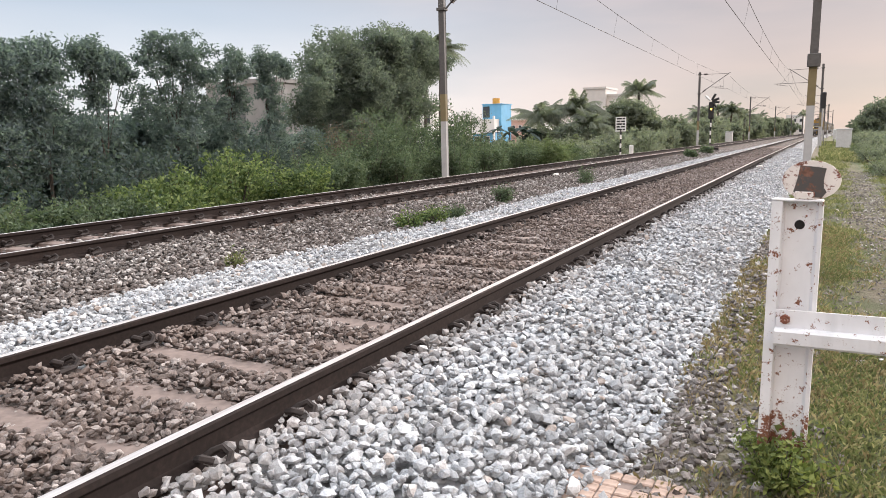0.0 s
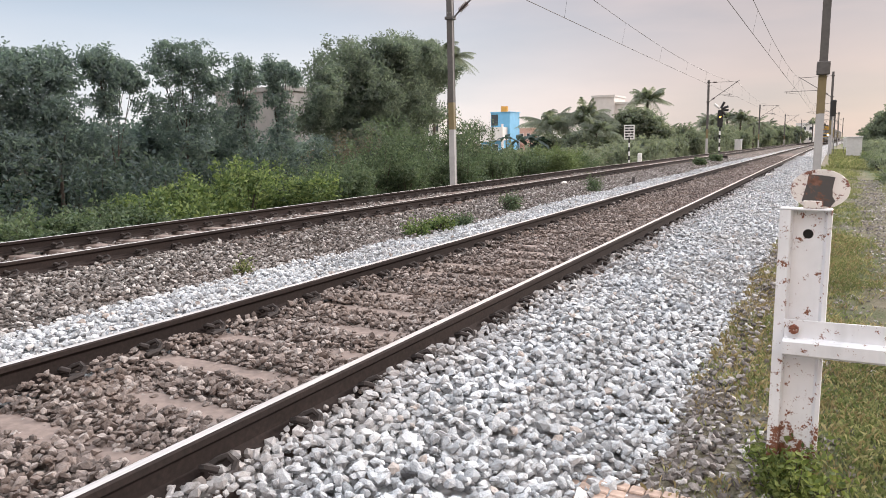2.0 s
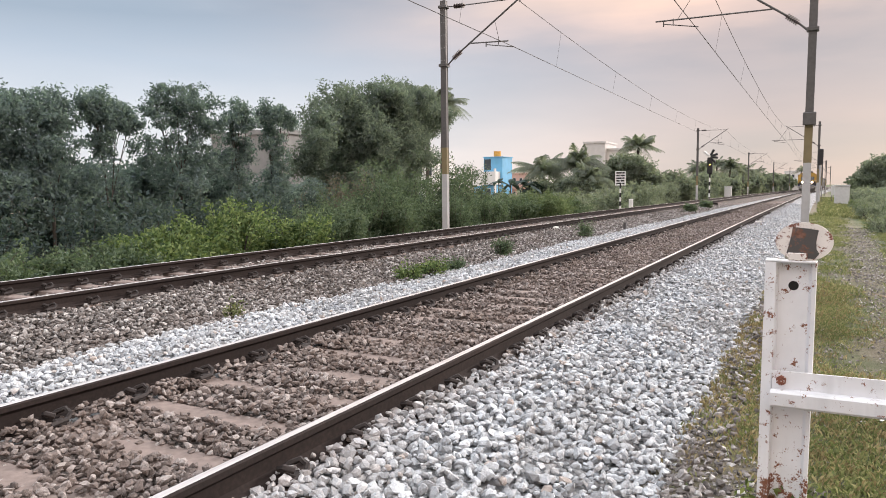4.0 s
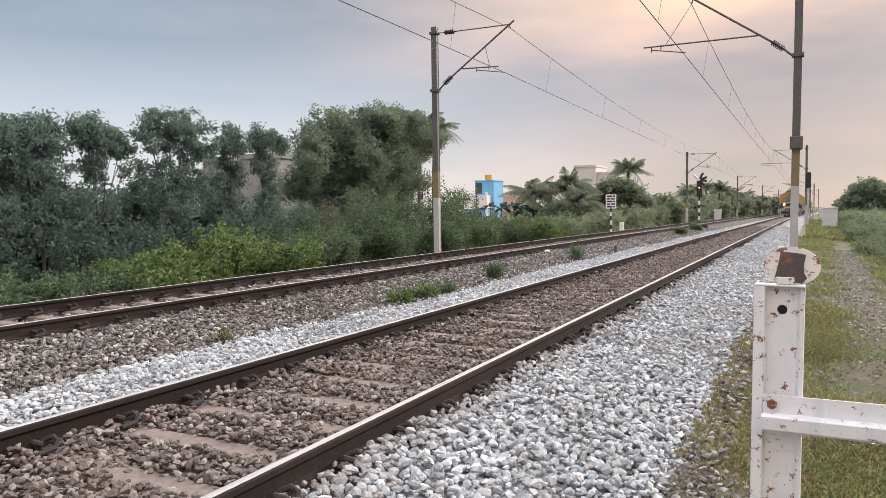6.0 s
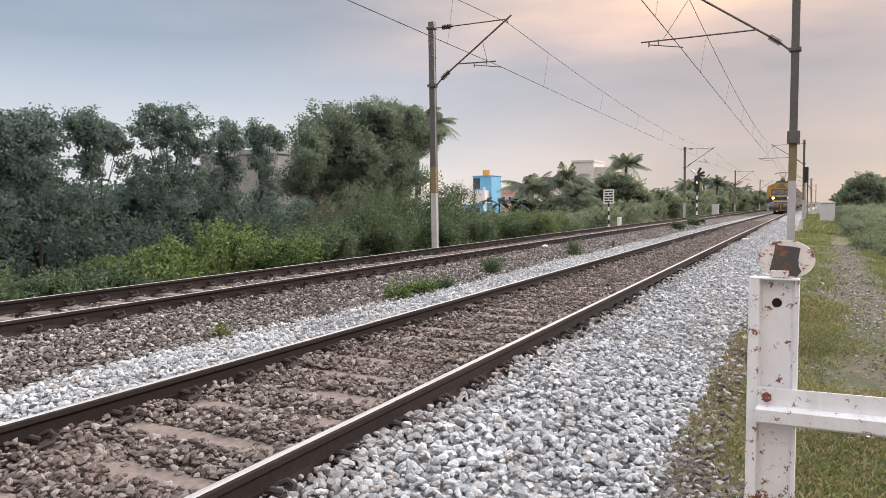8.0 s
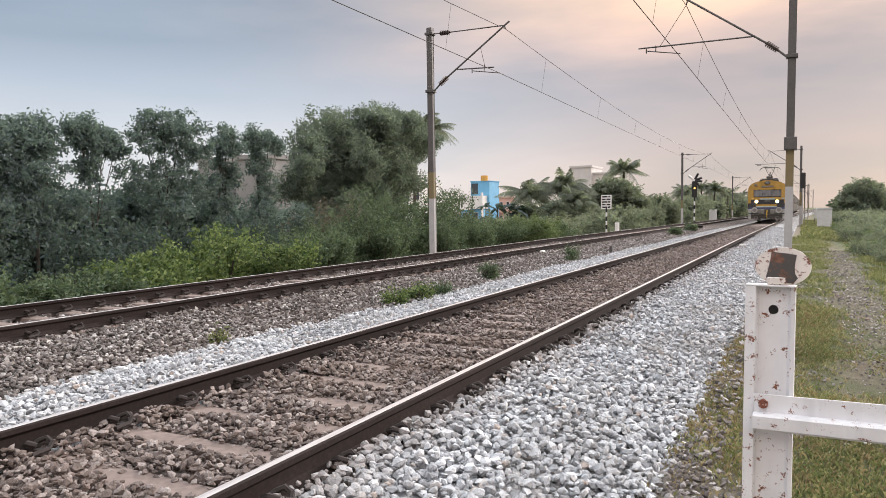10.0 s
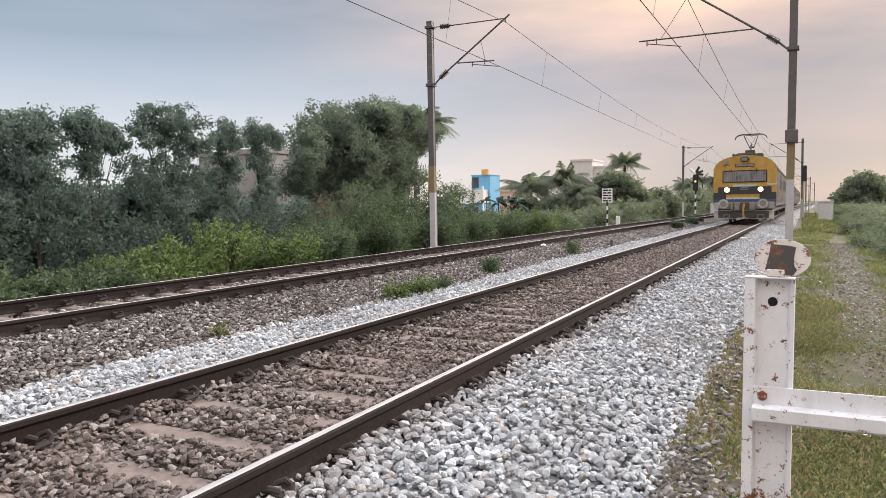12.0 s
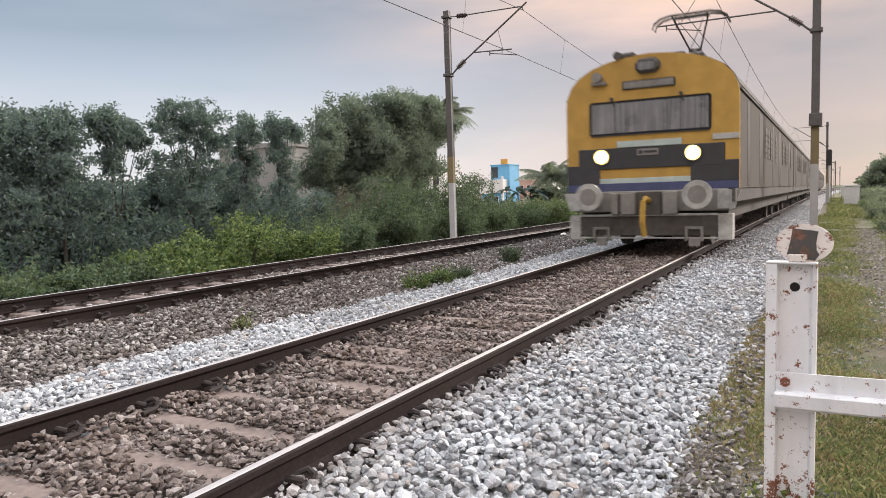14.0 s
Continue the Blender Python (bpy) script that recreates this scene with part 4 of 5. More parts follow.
turf("grass_verge_distant", 3.0, 16.0, 44, 110, 120, 0.28, M["grass"], "rough tall grass along the line", 16, None, width=0.06)
turf("grass_far_side", -9.6, -8.3, 5, 60, 260, 0.16, M["grass"], "grass on the edge of the far bank", 17, None, width=0.1)
# pebbles on the trodden path
X, Y = scatter(3.5, 5.2, 6.5, 34, 260, 1.8)
k = ~off_path(X, Y, rs)
X, Y = X[k], Y[k]
V, F = stones(np.stack([X, Y, gnd_z(X, Y) + 0.004], 1), rs.uniform(0.008, 0.03, len(X)), False)
solid("path_pebbles", np_mesh("path_pebbles", V, F, M["mixed_stone"]), None, "small brown pebbles on the trodden path", "pebbles", kind="stuff")

# the leafy weed round the post's foot
rng = np.random.RandomState(31)
weed = thing("weed_bush", (3.08, 3.93, -0.45), "small leafy green weed growing round the post's foot", "weed")
wb = bmesh.new()
tips = []
for _ in range(38):
    a, q, h = rng.uniform(0, 6.28), rng.uniform(0.05, 0.27), rng.uniform(0.06, 0.27)
    e = Vector((q * math.cos(a), q * math.sin(a) - 0.07, h))
    add_rod(wb, (e.x * 0.25, e.y * 0.25, -0.02), e, 0.004, 4, 0.002)
    tips.append(e)
part("stem", wb, M["bark"], weed)
tips = np.array([tuple(t) for t in tips])
P = np.repeat(tips, 70, 0) * rng.uniform(0.4, 1.08, (len(tips) * 70, 1)) + rng.normal(0, 0.026, (len(tips) * 70, 3))
V, F = leaves(P, 0.024, rng, 0.35)
part("foliage", np_mesh("foliage", V, F, M["weed_leaf"]), None, weed)

# worn paving at the crossing's edge
M["paver"] = plain("worn_pink_paver", (0.36, 0.27, 0.225), 0.9, 0, 30, 0.3, 0.6)
pav = solid("pavement", box(1.95, 3.0, 1.2, 3.7, -0.62, -0.447, 0.01), M["sleeper"], "edge of a worn pinkish paved crossing", "pavement", kind="structure", at=None)
tile_bm = box(-0.034, 0.034, -0.034, 0.034, -0.02, 0.012, 0.006)
tile_me = bpy.data.meshes.new("paver")
tile_bm.to_mesh(tile_me)
tile_bm.free()
tile_me.materials.append(M["paver"])
g = random.Random(3)
for i in range(14):
    for j in range(20):
        x, y = 2.0 + i * 0.074, 3.66 - j * 0.074
        if g.random() < 0.04 or (j == 0 and g.random() < 0.3):
            continue
        ob = new("paver", tile_me)
        ob.parent = pav
        ob.matrix_basis = pose(x, y, -0.445 + g.uniform(-0.005, 0.003), g.uniform(-2.5, 2.5), g.uniform(-2.5, 2.5), g.uniform(-2, 2))

# scraps of litter
M["scrap"] = plain("white_scrap", (0.66, 0.65, 0.62), 0.6, 0, 30, 0.12, 0.3)


def scrap(x, y, z, s, seed, label="crumpled white scrap of litter"):
    g = random.Random(seed)
    bm = bmesh.new()
    bmesh.ops.create_icosphere(bm, subdivisions=1, radius=s)
    for v in bm.verts:
        v.co = Vector((v.co.x * g.uniform(.7, 1.4), v.co.y * g.uniform(.6, 1.1), v.co.z * g.uniform(.2, .6)))
    solid("litter", bm, M["scrap"], label, "litter", "litter", at=pose(x, y, z + s * 0.3, 0, 0, g.uniform(0, 180)))


scrap(3.62, 6.2, -0.46, 0.035, 1)
scrap(2.47, 5.68, -0.46, 0.028, 2)
scrap(3.49, 17.0, -0.52, 0.07, 3)
scrap(1.2, 28.5, -0.17, 0.12, 4)
scrap(0.99, 13.3, -0.17, 0.06, 5)
scrap(-4.55, 23.0, -0.2, 0.12, 6)
solid("dry_stick", tube([(3.75, 13.0, -0.48), (3.9, 12.95, -0.46), (4.1, 12.8, -0.475)], 0.012, 5), M["paver"], "pale dry stick on the path", "stick")

# ---- plants between the tracks ----
for i, (x, y, r, h, mat) in enumerate([(-2.85, 10.6, 0.22, 0.2, "bright_leaf"), (-2.8, 11.3, 0.26, 0.24, "bright_leaf"), (-2.75, 12.0, 0.22, 0.2, "mid_leaf"), (-3.05, 15.0, 0.24, 0.34, "mid_leaf"), (-3.1, 21.4, 0.34, 0.42, "mid_leaf"), (-3.0, 6.75, 0.07, 0.14, "grass"), (-3.6, 44, 0.42, 0.34, "mid_leaf"), (-3.8, 52, 0.5, 0.36, "mid_leaf")]):
    bush(x, y, float(bed_z(x)) - 0.03, r, h, 1400 if r > 0.1 else 200, 0.035 if y < 30 else 0.09, M[mat], "small green weed growing in the ballast", 700 + i, "ballast weeds")
solid("marker_stub", box(-0.05, 0.05, -0.05, 0.05, -0.1, 0.22, 0.015), M["steel_dark"], "short dark marker stub in the ballast", "marker", at=pose(-2.76, 25.0, -0.27))
bar_ob = solid("rail_offcut", prism(PROFILE, -1.4, 1.4), M["rail"], "rusty rail offcut lying between the tracks", "rail", at=pose(-4.1, 58, -0.1, 0, 0, 20))

# ---- trackside furniture ----
M["sign_white"] = plain("sign_white", (0.70, 0.70, 0.70), 0.6, 0, 12, 0.12, 0.1)
M["box_grey"] = plain("cabinet_grey_white", (0.52, 0.53, 0.54), 0.6, 0, 6, 0.12, 0.1)
M["signal_black"] = plain("signal_black", (0.02, 0.02, 0.022), 0.5, 0, 12, 0.2, 0.05)


def striped_pole(parent, z0, z1, r, n):
    for i in range(n):
        a, b = z0 + (z1 - z0) * i / n, z0 + (z1 - z0) * (i + 1) / n
        part("pole_band", rod((0, 0, a), (0, 0, b), r, 10), M["sign_white"] if i % 2 else M["signal_black"], parent)


sg = thing("track_sign", (-9.0, 49.3, 0), "white notice board on a black and white banded pole", "sign")
striped_pole(sg, -0.75, 1.3, 0.06, 7)
board = part("board", box(-0.36, 0.36, -0.03, 0.0, 1.22, 2.2, 0.01), M["sign_white"], sg)
for r_ in range(5):
    zz = 2.08 - r_ * 0.18
    for a, b in (((-0.28, -0.05), (0.02, 0.28)) if r_ % 2 else ((-0.28, 0.08), (0.13, 0.28))):
        part("text_bar", box(a, b, -0.036, -0.0305, zz - 0.05, zz + 0.05), M["signal_black"], board)
solid("kilometre_post", box(-0.14, 0.14, -0.1, 0.1, -0.4, 0.5, 0.03), M["sign_white"], "short white concrete marker post beside the track", "marker post", at=pose(-8.9, 52, -0.25))

SIGNAL_LAMP = Mat("signal_amber_lamp")
SIGNAL_LAMP.color((1.0, 0.55, 0.08))
SIGNAL_LAMP.put(SIGNAL_LAMP.b.inputs["Emission Color"], (1.0, 0.55, 0.08))
SIGNAL_LAMP.b.inputs["Emission Strength"].default_value = 4.0
si = thing("railway_signal", (-8.0, 85.5, 0), "black colour-light signal showing amber, on a banded pole", "railway signal", "signals")
striped_pole(si, -0.6, 2.45, 0.09, 7)
part("signal_head", box(-0.28, 0.28, -0.2, 0.1, 2.45, 4.3, 0.08), M["signal_black"], si)
part("lamp", rod((0.02, -0.24, 3.5), (0.02, -0.205, 3.5), 0.085, 14), SIGNAL_LAMP.m, si, "lit amber lamp")
for k, ang in enumerate((140, 62, 18, -12, -50)):
    a = radians(ang)
    part("route_arm", rod((0.1 * math.cos(a), -0.1, 4.4 + 0.1 * math.sin(a)), (0.85 * math.cos(a), -0.1, 4.4 + 0.85 * math.sin(a)), 0.13, 8), M["sign_white"] if k == 0 else M["signal_black"], si)
sr = thing("railway_signal", (2.98, 76.5, 0), "dark signal head seen from behind on a thin grey pole", "railway signal", "signals")
part("pole", rod((0, 0, -0.7), (0, 0, 3.0), 0.07, 10), M["steel_light"], sr)
part("signal_head", box(-0.2, 0.24, -0.15, 0.15, 3.0, 4.5, 0.06), M["signal_black"], sr)
part("ladder", add_rod(rod((0.22, 0.2, -0.7), (0.22, 0.2, 3.4), 0.02, 5), (0.42, 0.2, -0.7), (0.42, 0.2, 3.4), 0.02, 5), M["steel_dark"], sr)

cabinet = thing("relay_cabinet", (4.75, 72, -0.88), "tall pale grey metal relay cabinet standing in the grass", "cabinet", "cabinets")
part("plinth", box(-0.65, 0.65, -0.4, 0.4, -0.1, 0.14, 0.02), M["sleeper"], cabinet)
part("body", box(-0.58, 0.58, -0.35, 0.35, 0.14, 1.9, 0.02), M["box_grey"], cabinet)
part("lid", box(-0.64, 0.64, -0.41, 0.41, 1.9, 2.0, 0.02), M["box_grey"], cabinet)
for a, b in ((-0.55, -0.01), (0.01, 0.55)):
    part("cabinet_door", box(a, b, -0.365, -0.351, 0.2, 1.85, 0.004), M["box_grey"], cabinet)
small = thing("cable_box", (4.25, 80, -0.75), "small pale grey cable box on two legs", "cabinet", "cabinets")
part("body", box(-0.26, 0.26, -0.2, 0.2, 0.85, 1.8, 0.02), M["box_grey"], small)
for x in (-0.2, 0.2):
    part("leg", rod((x, 0, -0.1), (x, 0, 0.86), 0.03, 6), M["steel_dark"], small)
lb = thing("relay_cabinet", (-8.9, 112, -0.55), "squat pale grey relay cabinet beside the far track", "cabinet", "cabinets")
part("body", box(-0.48, 0.48, -0.35, 0.35, 0.0, 1.45, 0.03), M["box_grey"], lb)
part("lid", box(-0.53, 0.53, -0.4, 0.4, 1.45, 1.54, 0.02), M["box_grey"], lb)

# ---- palms ----
# leaflet colour carries the haze in front of the palms: light grey-green
M["palm"] = leaf_mat("palm_leaflets", [(0.0, (0.14, 0.165, 0.145)), (0.5, (0.18, 0.205, 0.178)), (1.0, (0.22, 0.245, 0.21))], 0.5)


def palm(x, y, base, h, reach, count, label, seed, lean=0.0):
    rng = np.random.RandomState(seed)
    p = thing("palm_tree", (x, y, base), label, "palm tree", "palms")
    pts = [(lean * (i / 6) ** 2, 0, -0.3 + (h + 0.3) * i / 6) for i in range(7)]
    part("trunk", tube(pts, 0.16, 7), M["bark"], p)
    top = np.array(pts[-1])
    Vs = []
    for f in range(count):
        a, e = f * 2.4 + rng.uniform(-.3, .3), rng.uniform(0.0, 1.5)
        L = reach * rng.uniform(0.8, 1.1)
        u = np.linspace(0.06, 1, 44)
        droop = rng.uniform(0.5, 1.15)
        rad, zz = L * (u * math.cos(e) + 0.08 * u), L * (u * math.sin(e) - droop * u * u * 0.75)
        spine = top + np.stack([rad * math.cos(a), rad * math.sin(a), zz], 1)
        tang = np.gradient(spine, axis=0)
        tang /= np.linalg.norm(tang, axis=1)[:, None]
        side = np.array([-math.sin(a), math.cos(a), 0])
        w = reach * 0.15 * np.sin(np.clip(u * 2.6 + 0.45, 0, 3.0)) + 0.05
        for s in (-1, 1):
            tip = spine + side * (s * w)[:, None] + tang * (w * 0.7)[:, None] - np.array([0, 0, 1]) * (w * rng.uniform(0.6, 1.3, len(w)))[:, None]
            b = tang * 0.009 * reach
            Vs.append(np.stack([spine - b, spine + b, tip + b * 0.4, tip - b * 0.2], 1).reshape(-1, 3))
    V = np.concatenate(Vs)
    part("frond_crown", np_mesh("frond_crown", V, np.arange(len(V)).reshape(-1, 4), M["palm"]), None, p)
    return p


for i, (x, y, h, r, n, lean) in enumerate([(-31.3, 62, 11.8, 3.2, 22, 0.4), (-28.6, 60, 11.0, 2.6, 40, 0.3), (-25.4, 80, 4.9, 4.2, 36, -0.4), (-22.6, 82, 5.4, 4.8, 40, 0.3), (-20.4, 79, 4.0, 3.8, 30, 0.3), (-18.3, 95, 8.2, 3.5, 34, 0.2), (-15.2, 128, 5.8, 3.6, 36, 0.2), (-52, 150, 6.5, 2.6, 16, 0), (-13.0, 150, 6.6, 3.6, 36, 0.3), (-15.2, 152, 7.0, 3.6, 36, -0.3), (-11.0, 156, 5.9, 3.4, 34, 0.2), (-3.0, 262, 6.5, 3.2, 16, 0), (-12, 210, 6.8, 3.0, 16, 0)]):
    palm(x, y, -2.0 if x < -10 else -1.0, h, r, n, "tall coconut palm with drooping fronds" if h > 7 else "bushy palm with long drooping fronds", 800 + i, lean)
# banana clump
ban = thing("banana_clump", (-27.5, 75, -2.2), "clump of dark banana plants", "banana plants")
rng = np.random.RandomState(77)
bb, Vs = bmesh.new(), []
for _ in range(9):
    x, y, h = rng.uniform(-2.2, 2.2), rng.uniform(-1.5, 1.5), rng.uniform(2.4, 3.9)
    add_rod(bb, (x, y, -0.1), (x, y, h), 0.11, 6, 0.05)
    for f in range(7):
        a, e = rng.uniform(0, 6.28), rng.uniform(0.1, 1.2)
        u = np.linspace(0, 1, 7)
        L = rng.uniform(1.3, 2.2)
        sp = np.stack([x + L * u * math.cos(e) * math.cos(a), y + L * u * math.cos(e) * math.sin(a), h + L * (u * math.sin(e) - 0.7 * u * u)], 1)
        w = (0.32 * np.sin(u * 2.7 + 0.25))[:, None] * np.array([-math.sin(a), math.cos(a), -0.2])
        for i in range(6):
            Vs += [sp[i] - w[i], sp[i] + w[i], sp[i + 1] + w[i + 1], sp[i + 1] - w[i + 1]]
part("stem", bb, M["bark"], ban)
V = np.array(Vs)
# same leaf colour as the undergrowth, its painted shade included
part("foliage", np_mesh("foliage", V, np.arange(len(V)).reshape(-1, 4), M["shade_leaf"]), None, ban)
# a round pale bush on the bank
bush(-11.7, 41.5, -1.4, 1.9, 1.95, 9000, 0.10, M["round_leaf"], "rounded fresh green bush on the bank beside the track", 660)
bush(-12.6, 45.5, -1.4, 1.7, 1.7, 6000, 0.11, M["round_leaf"], "rounded fresh green bush on the bank beside the track", 661)

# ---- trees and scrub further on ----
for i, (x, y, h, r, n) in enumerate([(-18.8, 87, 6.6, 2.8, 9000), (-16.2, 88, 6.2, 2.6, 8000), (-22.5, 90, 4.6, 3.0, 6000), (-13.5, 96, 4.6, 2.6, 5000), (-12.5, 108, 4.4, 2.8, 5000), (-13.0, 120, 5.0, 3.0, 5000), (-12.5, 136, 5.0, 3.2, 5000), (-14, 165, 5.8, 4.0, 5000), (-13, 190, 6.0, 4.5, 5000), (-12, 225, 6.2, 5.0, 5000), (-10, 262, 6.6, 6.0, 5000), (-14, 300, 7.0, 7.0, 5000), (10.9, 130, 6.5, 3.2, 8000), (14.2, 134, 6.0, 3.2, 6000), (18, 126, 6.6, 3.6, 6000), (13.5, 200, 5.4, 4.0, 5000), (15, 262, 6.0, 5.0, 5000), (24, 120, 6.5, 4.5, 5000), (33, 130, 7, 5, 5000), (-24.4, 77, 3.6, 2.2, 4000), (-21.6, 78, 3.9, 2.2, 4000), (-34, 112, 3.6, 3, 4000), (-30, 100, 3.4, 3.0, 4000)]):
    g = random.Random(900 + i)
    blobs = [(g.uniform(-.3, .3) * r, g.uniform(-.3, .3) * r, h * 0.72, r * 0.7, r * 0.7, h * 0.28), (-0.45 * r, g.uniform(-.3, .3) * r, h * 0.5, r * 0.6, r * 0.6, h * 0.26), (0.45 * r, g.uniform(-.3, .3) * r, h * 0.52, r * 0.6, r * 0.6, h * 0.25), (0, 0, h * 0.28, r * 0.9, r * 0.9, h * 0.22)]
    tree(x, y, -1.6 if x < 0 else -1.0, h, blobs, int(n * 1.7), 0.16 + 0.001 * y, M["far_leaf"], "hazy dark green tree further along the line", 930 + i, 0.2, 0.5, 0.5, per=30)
for i in range(15):
    g = random.Random(1000 + i)
    y = 24 + i * 6.5
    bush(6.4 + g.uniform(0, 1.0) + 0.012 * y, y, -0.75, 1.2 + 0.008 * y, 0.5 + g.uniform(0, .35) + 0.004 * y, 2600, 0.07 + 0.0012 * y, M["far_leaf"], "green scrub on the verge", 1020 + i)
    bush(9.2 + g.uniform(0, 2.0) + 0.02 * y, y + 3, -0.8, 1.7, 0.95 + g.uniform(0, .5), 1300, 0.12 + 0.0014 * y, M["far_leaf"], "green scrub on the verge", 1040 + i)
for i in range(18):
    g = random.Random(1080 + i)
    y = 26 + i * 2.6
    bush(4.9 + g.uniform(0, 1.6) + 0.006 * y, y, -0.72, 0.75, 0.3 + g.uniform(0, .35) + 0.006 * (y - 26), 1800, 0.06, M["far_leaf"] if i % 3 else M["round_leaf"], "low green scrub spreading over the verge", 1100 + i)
# second rank of trees that fills in behind the slender row
for i, (x, y, h) in enumerate([(-22.5, 10.5, 5.9), (-23, 15.0, 5.7), (-22.0, 17.2, 4.7), (-22.4, 19.2, 4.7), (-22.4, 21.0, 4.7), (-22.6, 22.4, 4.8), (-22.6, 24.4, 5.0), (-22.8, 27.4, 4.0), (-23.4, 30.6, 3.6), (-24, 34.0, 4.0)]):
    blobs = [(0, 0, h * 0.74, 1.5, 1.6, h * 0.24), (0.2, 0.8, h * 0.5, 1.7, 1.8, h * 0.25), (0, -0.8, h * 0.3, 1.7, 1.9, h * 0.25)]
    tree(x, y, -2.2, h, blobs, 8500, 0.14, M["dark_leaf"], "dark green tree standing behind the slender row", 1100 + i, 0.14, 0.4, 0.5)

# ---- houses ----
M["house_blue"] = plain("house_blue_paint", (0.15, 0.40, 0.63), 0.7, 0, 0.9, 0.14, 0.05)
M["house_white"] = plain("house_white_paint", (0.66, 0.66, 0.66), 0.7, 0, 0.9, 0.1, 0.05)
M["house_grey"] = plain("house_bare_concrete", (0.25, 0.25, 0.25), 0.9, 0, 1.2, 0.22, 0.2)
M["house_pale"] = plain("house_pale_plaster", (0.56, 0.54, 0.53), 0.8, 0, 1.0, 0.12, 0.05)
M["house_pink"] = plain("house_pink_paint", (0.55, 0.38, 0.33), 0.8, 0, 0.9, 0.12, 0.05)
M["tank"] = plain("tank_orange", (0.62, 0.30, 0.06), 0.6, 0, 3, 0.1, 0.05)
M["pane"] = plain("house_window_glass", (0.05, 0.06, 0.07), 0.15, 0, 3, 0.2, 0)


def window_of(parent, x, y, z, w, h, face="y"):
    d = (w / 2, 0.04) if face == "y" else (0.04, w / 2)
    wn_ = part("window", box(x - d[0], x + d[0], y - d[1], y + d[1], z - h / 2, z + h / 2), M["house_white"], parent)
    q = 0.05
    e = (w / 2 - 0.07, 0.04 + q) if face == "y" else (0.04 + q, w / 2 - 0.07)
    part("pane", box(x - e[0], x + e[0], y - e[1], y + e[1], z - h / 2 + 0.07, z + h / 2 - 0.07), M["pane"], wn_)


bh = thing("blue_house", (-45.2, 110, -2.2), "two-storey bright blue house with white balcony and orange roof tank", "house", "houses")
part("wall", box(-2.0, 1.4, 0.0, 4.2, 0, 8.3), M["house_blue"], bh)
part("wall", box(-3.1, 1.0, -1.5, 4.0, 0, 3.6), M["house_blue"], bh, "lower storey under the balcony")
part("balcony", box(-3.2, 1.0, -2.0, 0.0, 4.1, 5.9), M["house_white"], bh, "white balcony front")
part("balcony_slab", box(-3.35, 1.15, -2.2, 0.0, 3.75, 4.1), M["house_white"], bh)
part("pillar", box(0.75, 1.05, -2.1, -1.75, 0, 6.4), M["house_white"], bh)
part("roof_slab", box(-2.1, 1.5, -0.1, 4.3, 8.3, 8.42), M["house_blue"], bh)
part("stair_opening", box(-1.9, -0.7, -0.03, 0.2, 6.2, 8.0), M["pane"], bh, "dark open stair window")
for x in (-2.3, -0.5):
    window_of(bh, x, -1.52, 2.4, 1.0, 1.5)
part("water_tank", rod((-0.6, 2.5, 8.42), (-0.6, 2.5, 9.4), 0.62, 16), M["tank"], bh, "round orange water tank on the roof")


def house(x, y, base, w, d, h, mat, label, storeys, cols):
    o = thing("house", (x, y, base), label, "house", "houses")
    part("wall", box(-w / 2, w / 2, 0, d, 0, h), mat, o)
    part("parapet", box(-w / 2 - 0.15, w / 2 + 0.15, -0.15, d + 0.15, h, h + 0.35), mat, o)
    part("sunshade", box(-w / 2 - 0.3, w / 2 + 0.3, -0.5, 0.0, h * 0.48, h * 0.48 + 0.12), mat, o)
    for s in range(storeys):
        for c in range(cols):
            window_of(o, -w / 2 + (c + 0.5) * w / cols, -0.01, h * (s + 0.55) / storeys, min(1.1, w / cols * 0.5), 1.2)
    return o


house(-36.8, 45, -2.2, 3.4, 7, 7.8, M["house_grey"], "bare grey concrete house half hidden by trees", 0, 1)
house(-37.0, 50.5, -2.2, 4.2, 6, 6.6, M["house_grey"], "lower bare concrete house half hidden by trees", 0, 2)
house(-42, 45.5, -2.2, 2.4, 6, 7.8, M["house_grey"], "bare concrete house behind the trees", 2, 1)
house(-48.4, 92, -2.2, 3.2, 6, 7.3, M["house_white"], "white plastered house behind the great tree", 2, 2)
house(-34.0, 130, -2.2, 4.0, 8, 11.2, M["house_pale"], "tall pale house above the palms", 0, 1)
house(-30.0, 131, -2.2, 4.0, 8, 9.9, M["house_pale"], "pale house with a roof terrace above the palms", 0, 2)
house(-54.0, 142, -2.2, 3.0, 6, 6.0, M["house_pink"], "small pink house in the distance", 2, 2)
house(-50.6, 144, -2.2, 3.2, 6, 7.0, M["house_white"], "small white house in the distance", 2, 2)
house(-58.0, 140, -2.2, 4.0, 6, 5.0, M["house_pink"], "low orange-roofed house in the distance", 1, 2)
house(-6.5, 300, -1.5, 6, 8, 7.5, M["house_white"], "white building far down the line", 2, 3)

# ---- the train ----
M["yellow"] = plain("train_yellow", (0.39, 0.235, 0.055), 0.75, 0, 3, 0.24, 0.05)
M["band"] = plain("train_slate_band", (0.032, 0.032, 0.036), 0.45, 0, 6, 0.2, 0.05)
M["blue"] = plain("train_blue", (0.05, 0.06, 0.13), 0.5, 0, 6, 0.2, 0.05)
M["pale_blue"] = plain("train_pale_stripe", (0.36, 0.42, 0.40), 0.5, 0, 6, 0.15, 0.05)
M["coach"] = plain("coach_side_grey", (0.07, 0.06, 0.05), 0.92, 0, 1.5, 0.14, 0.05)
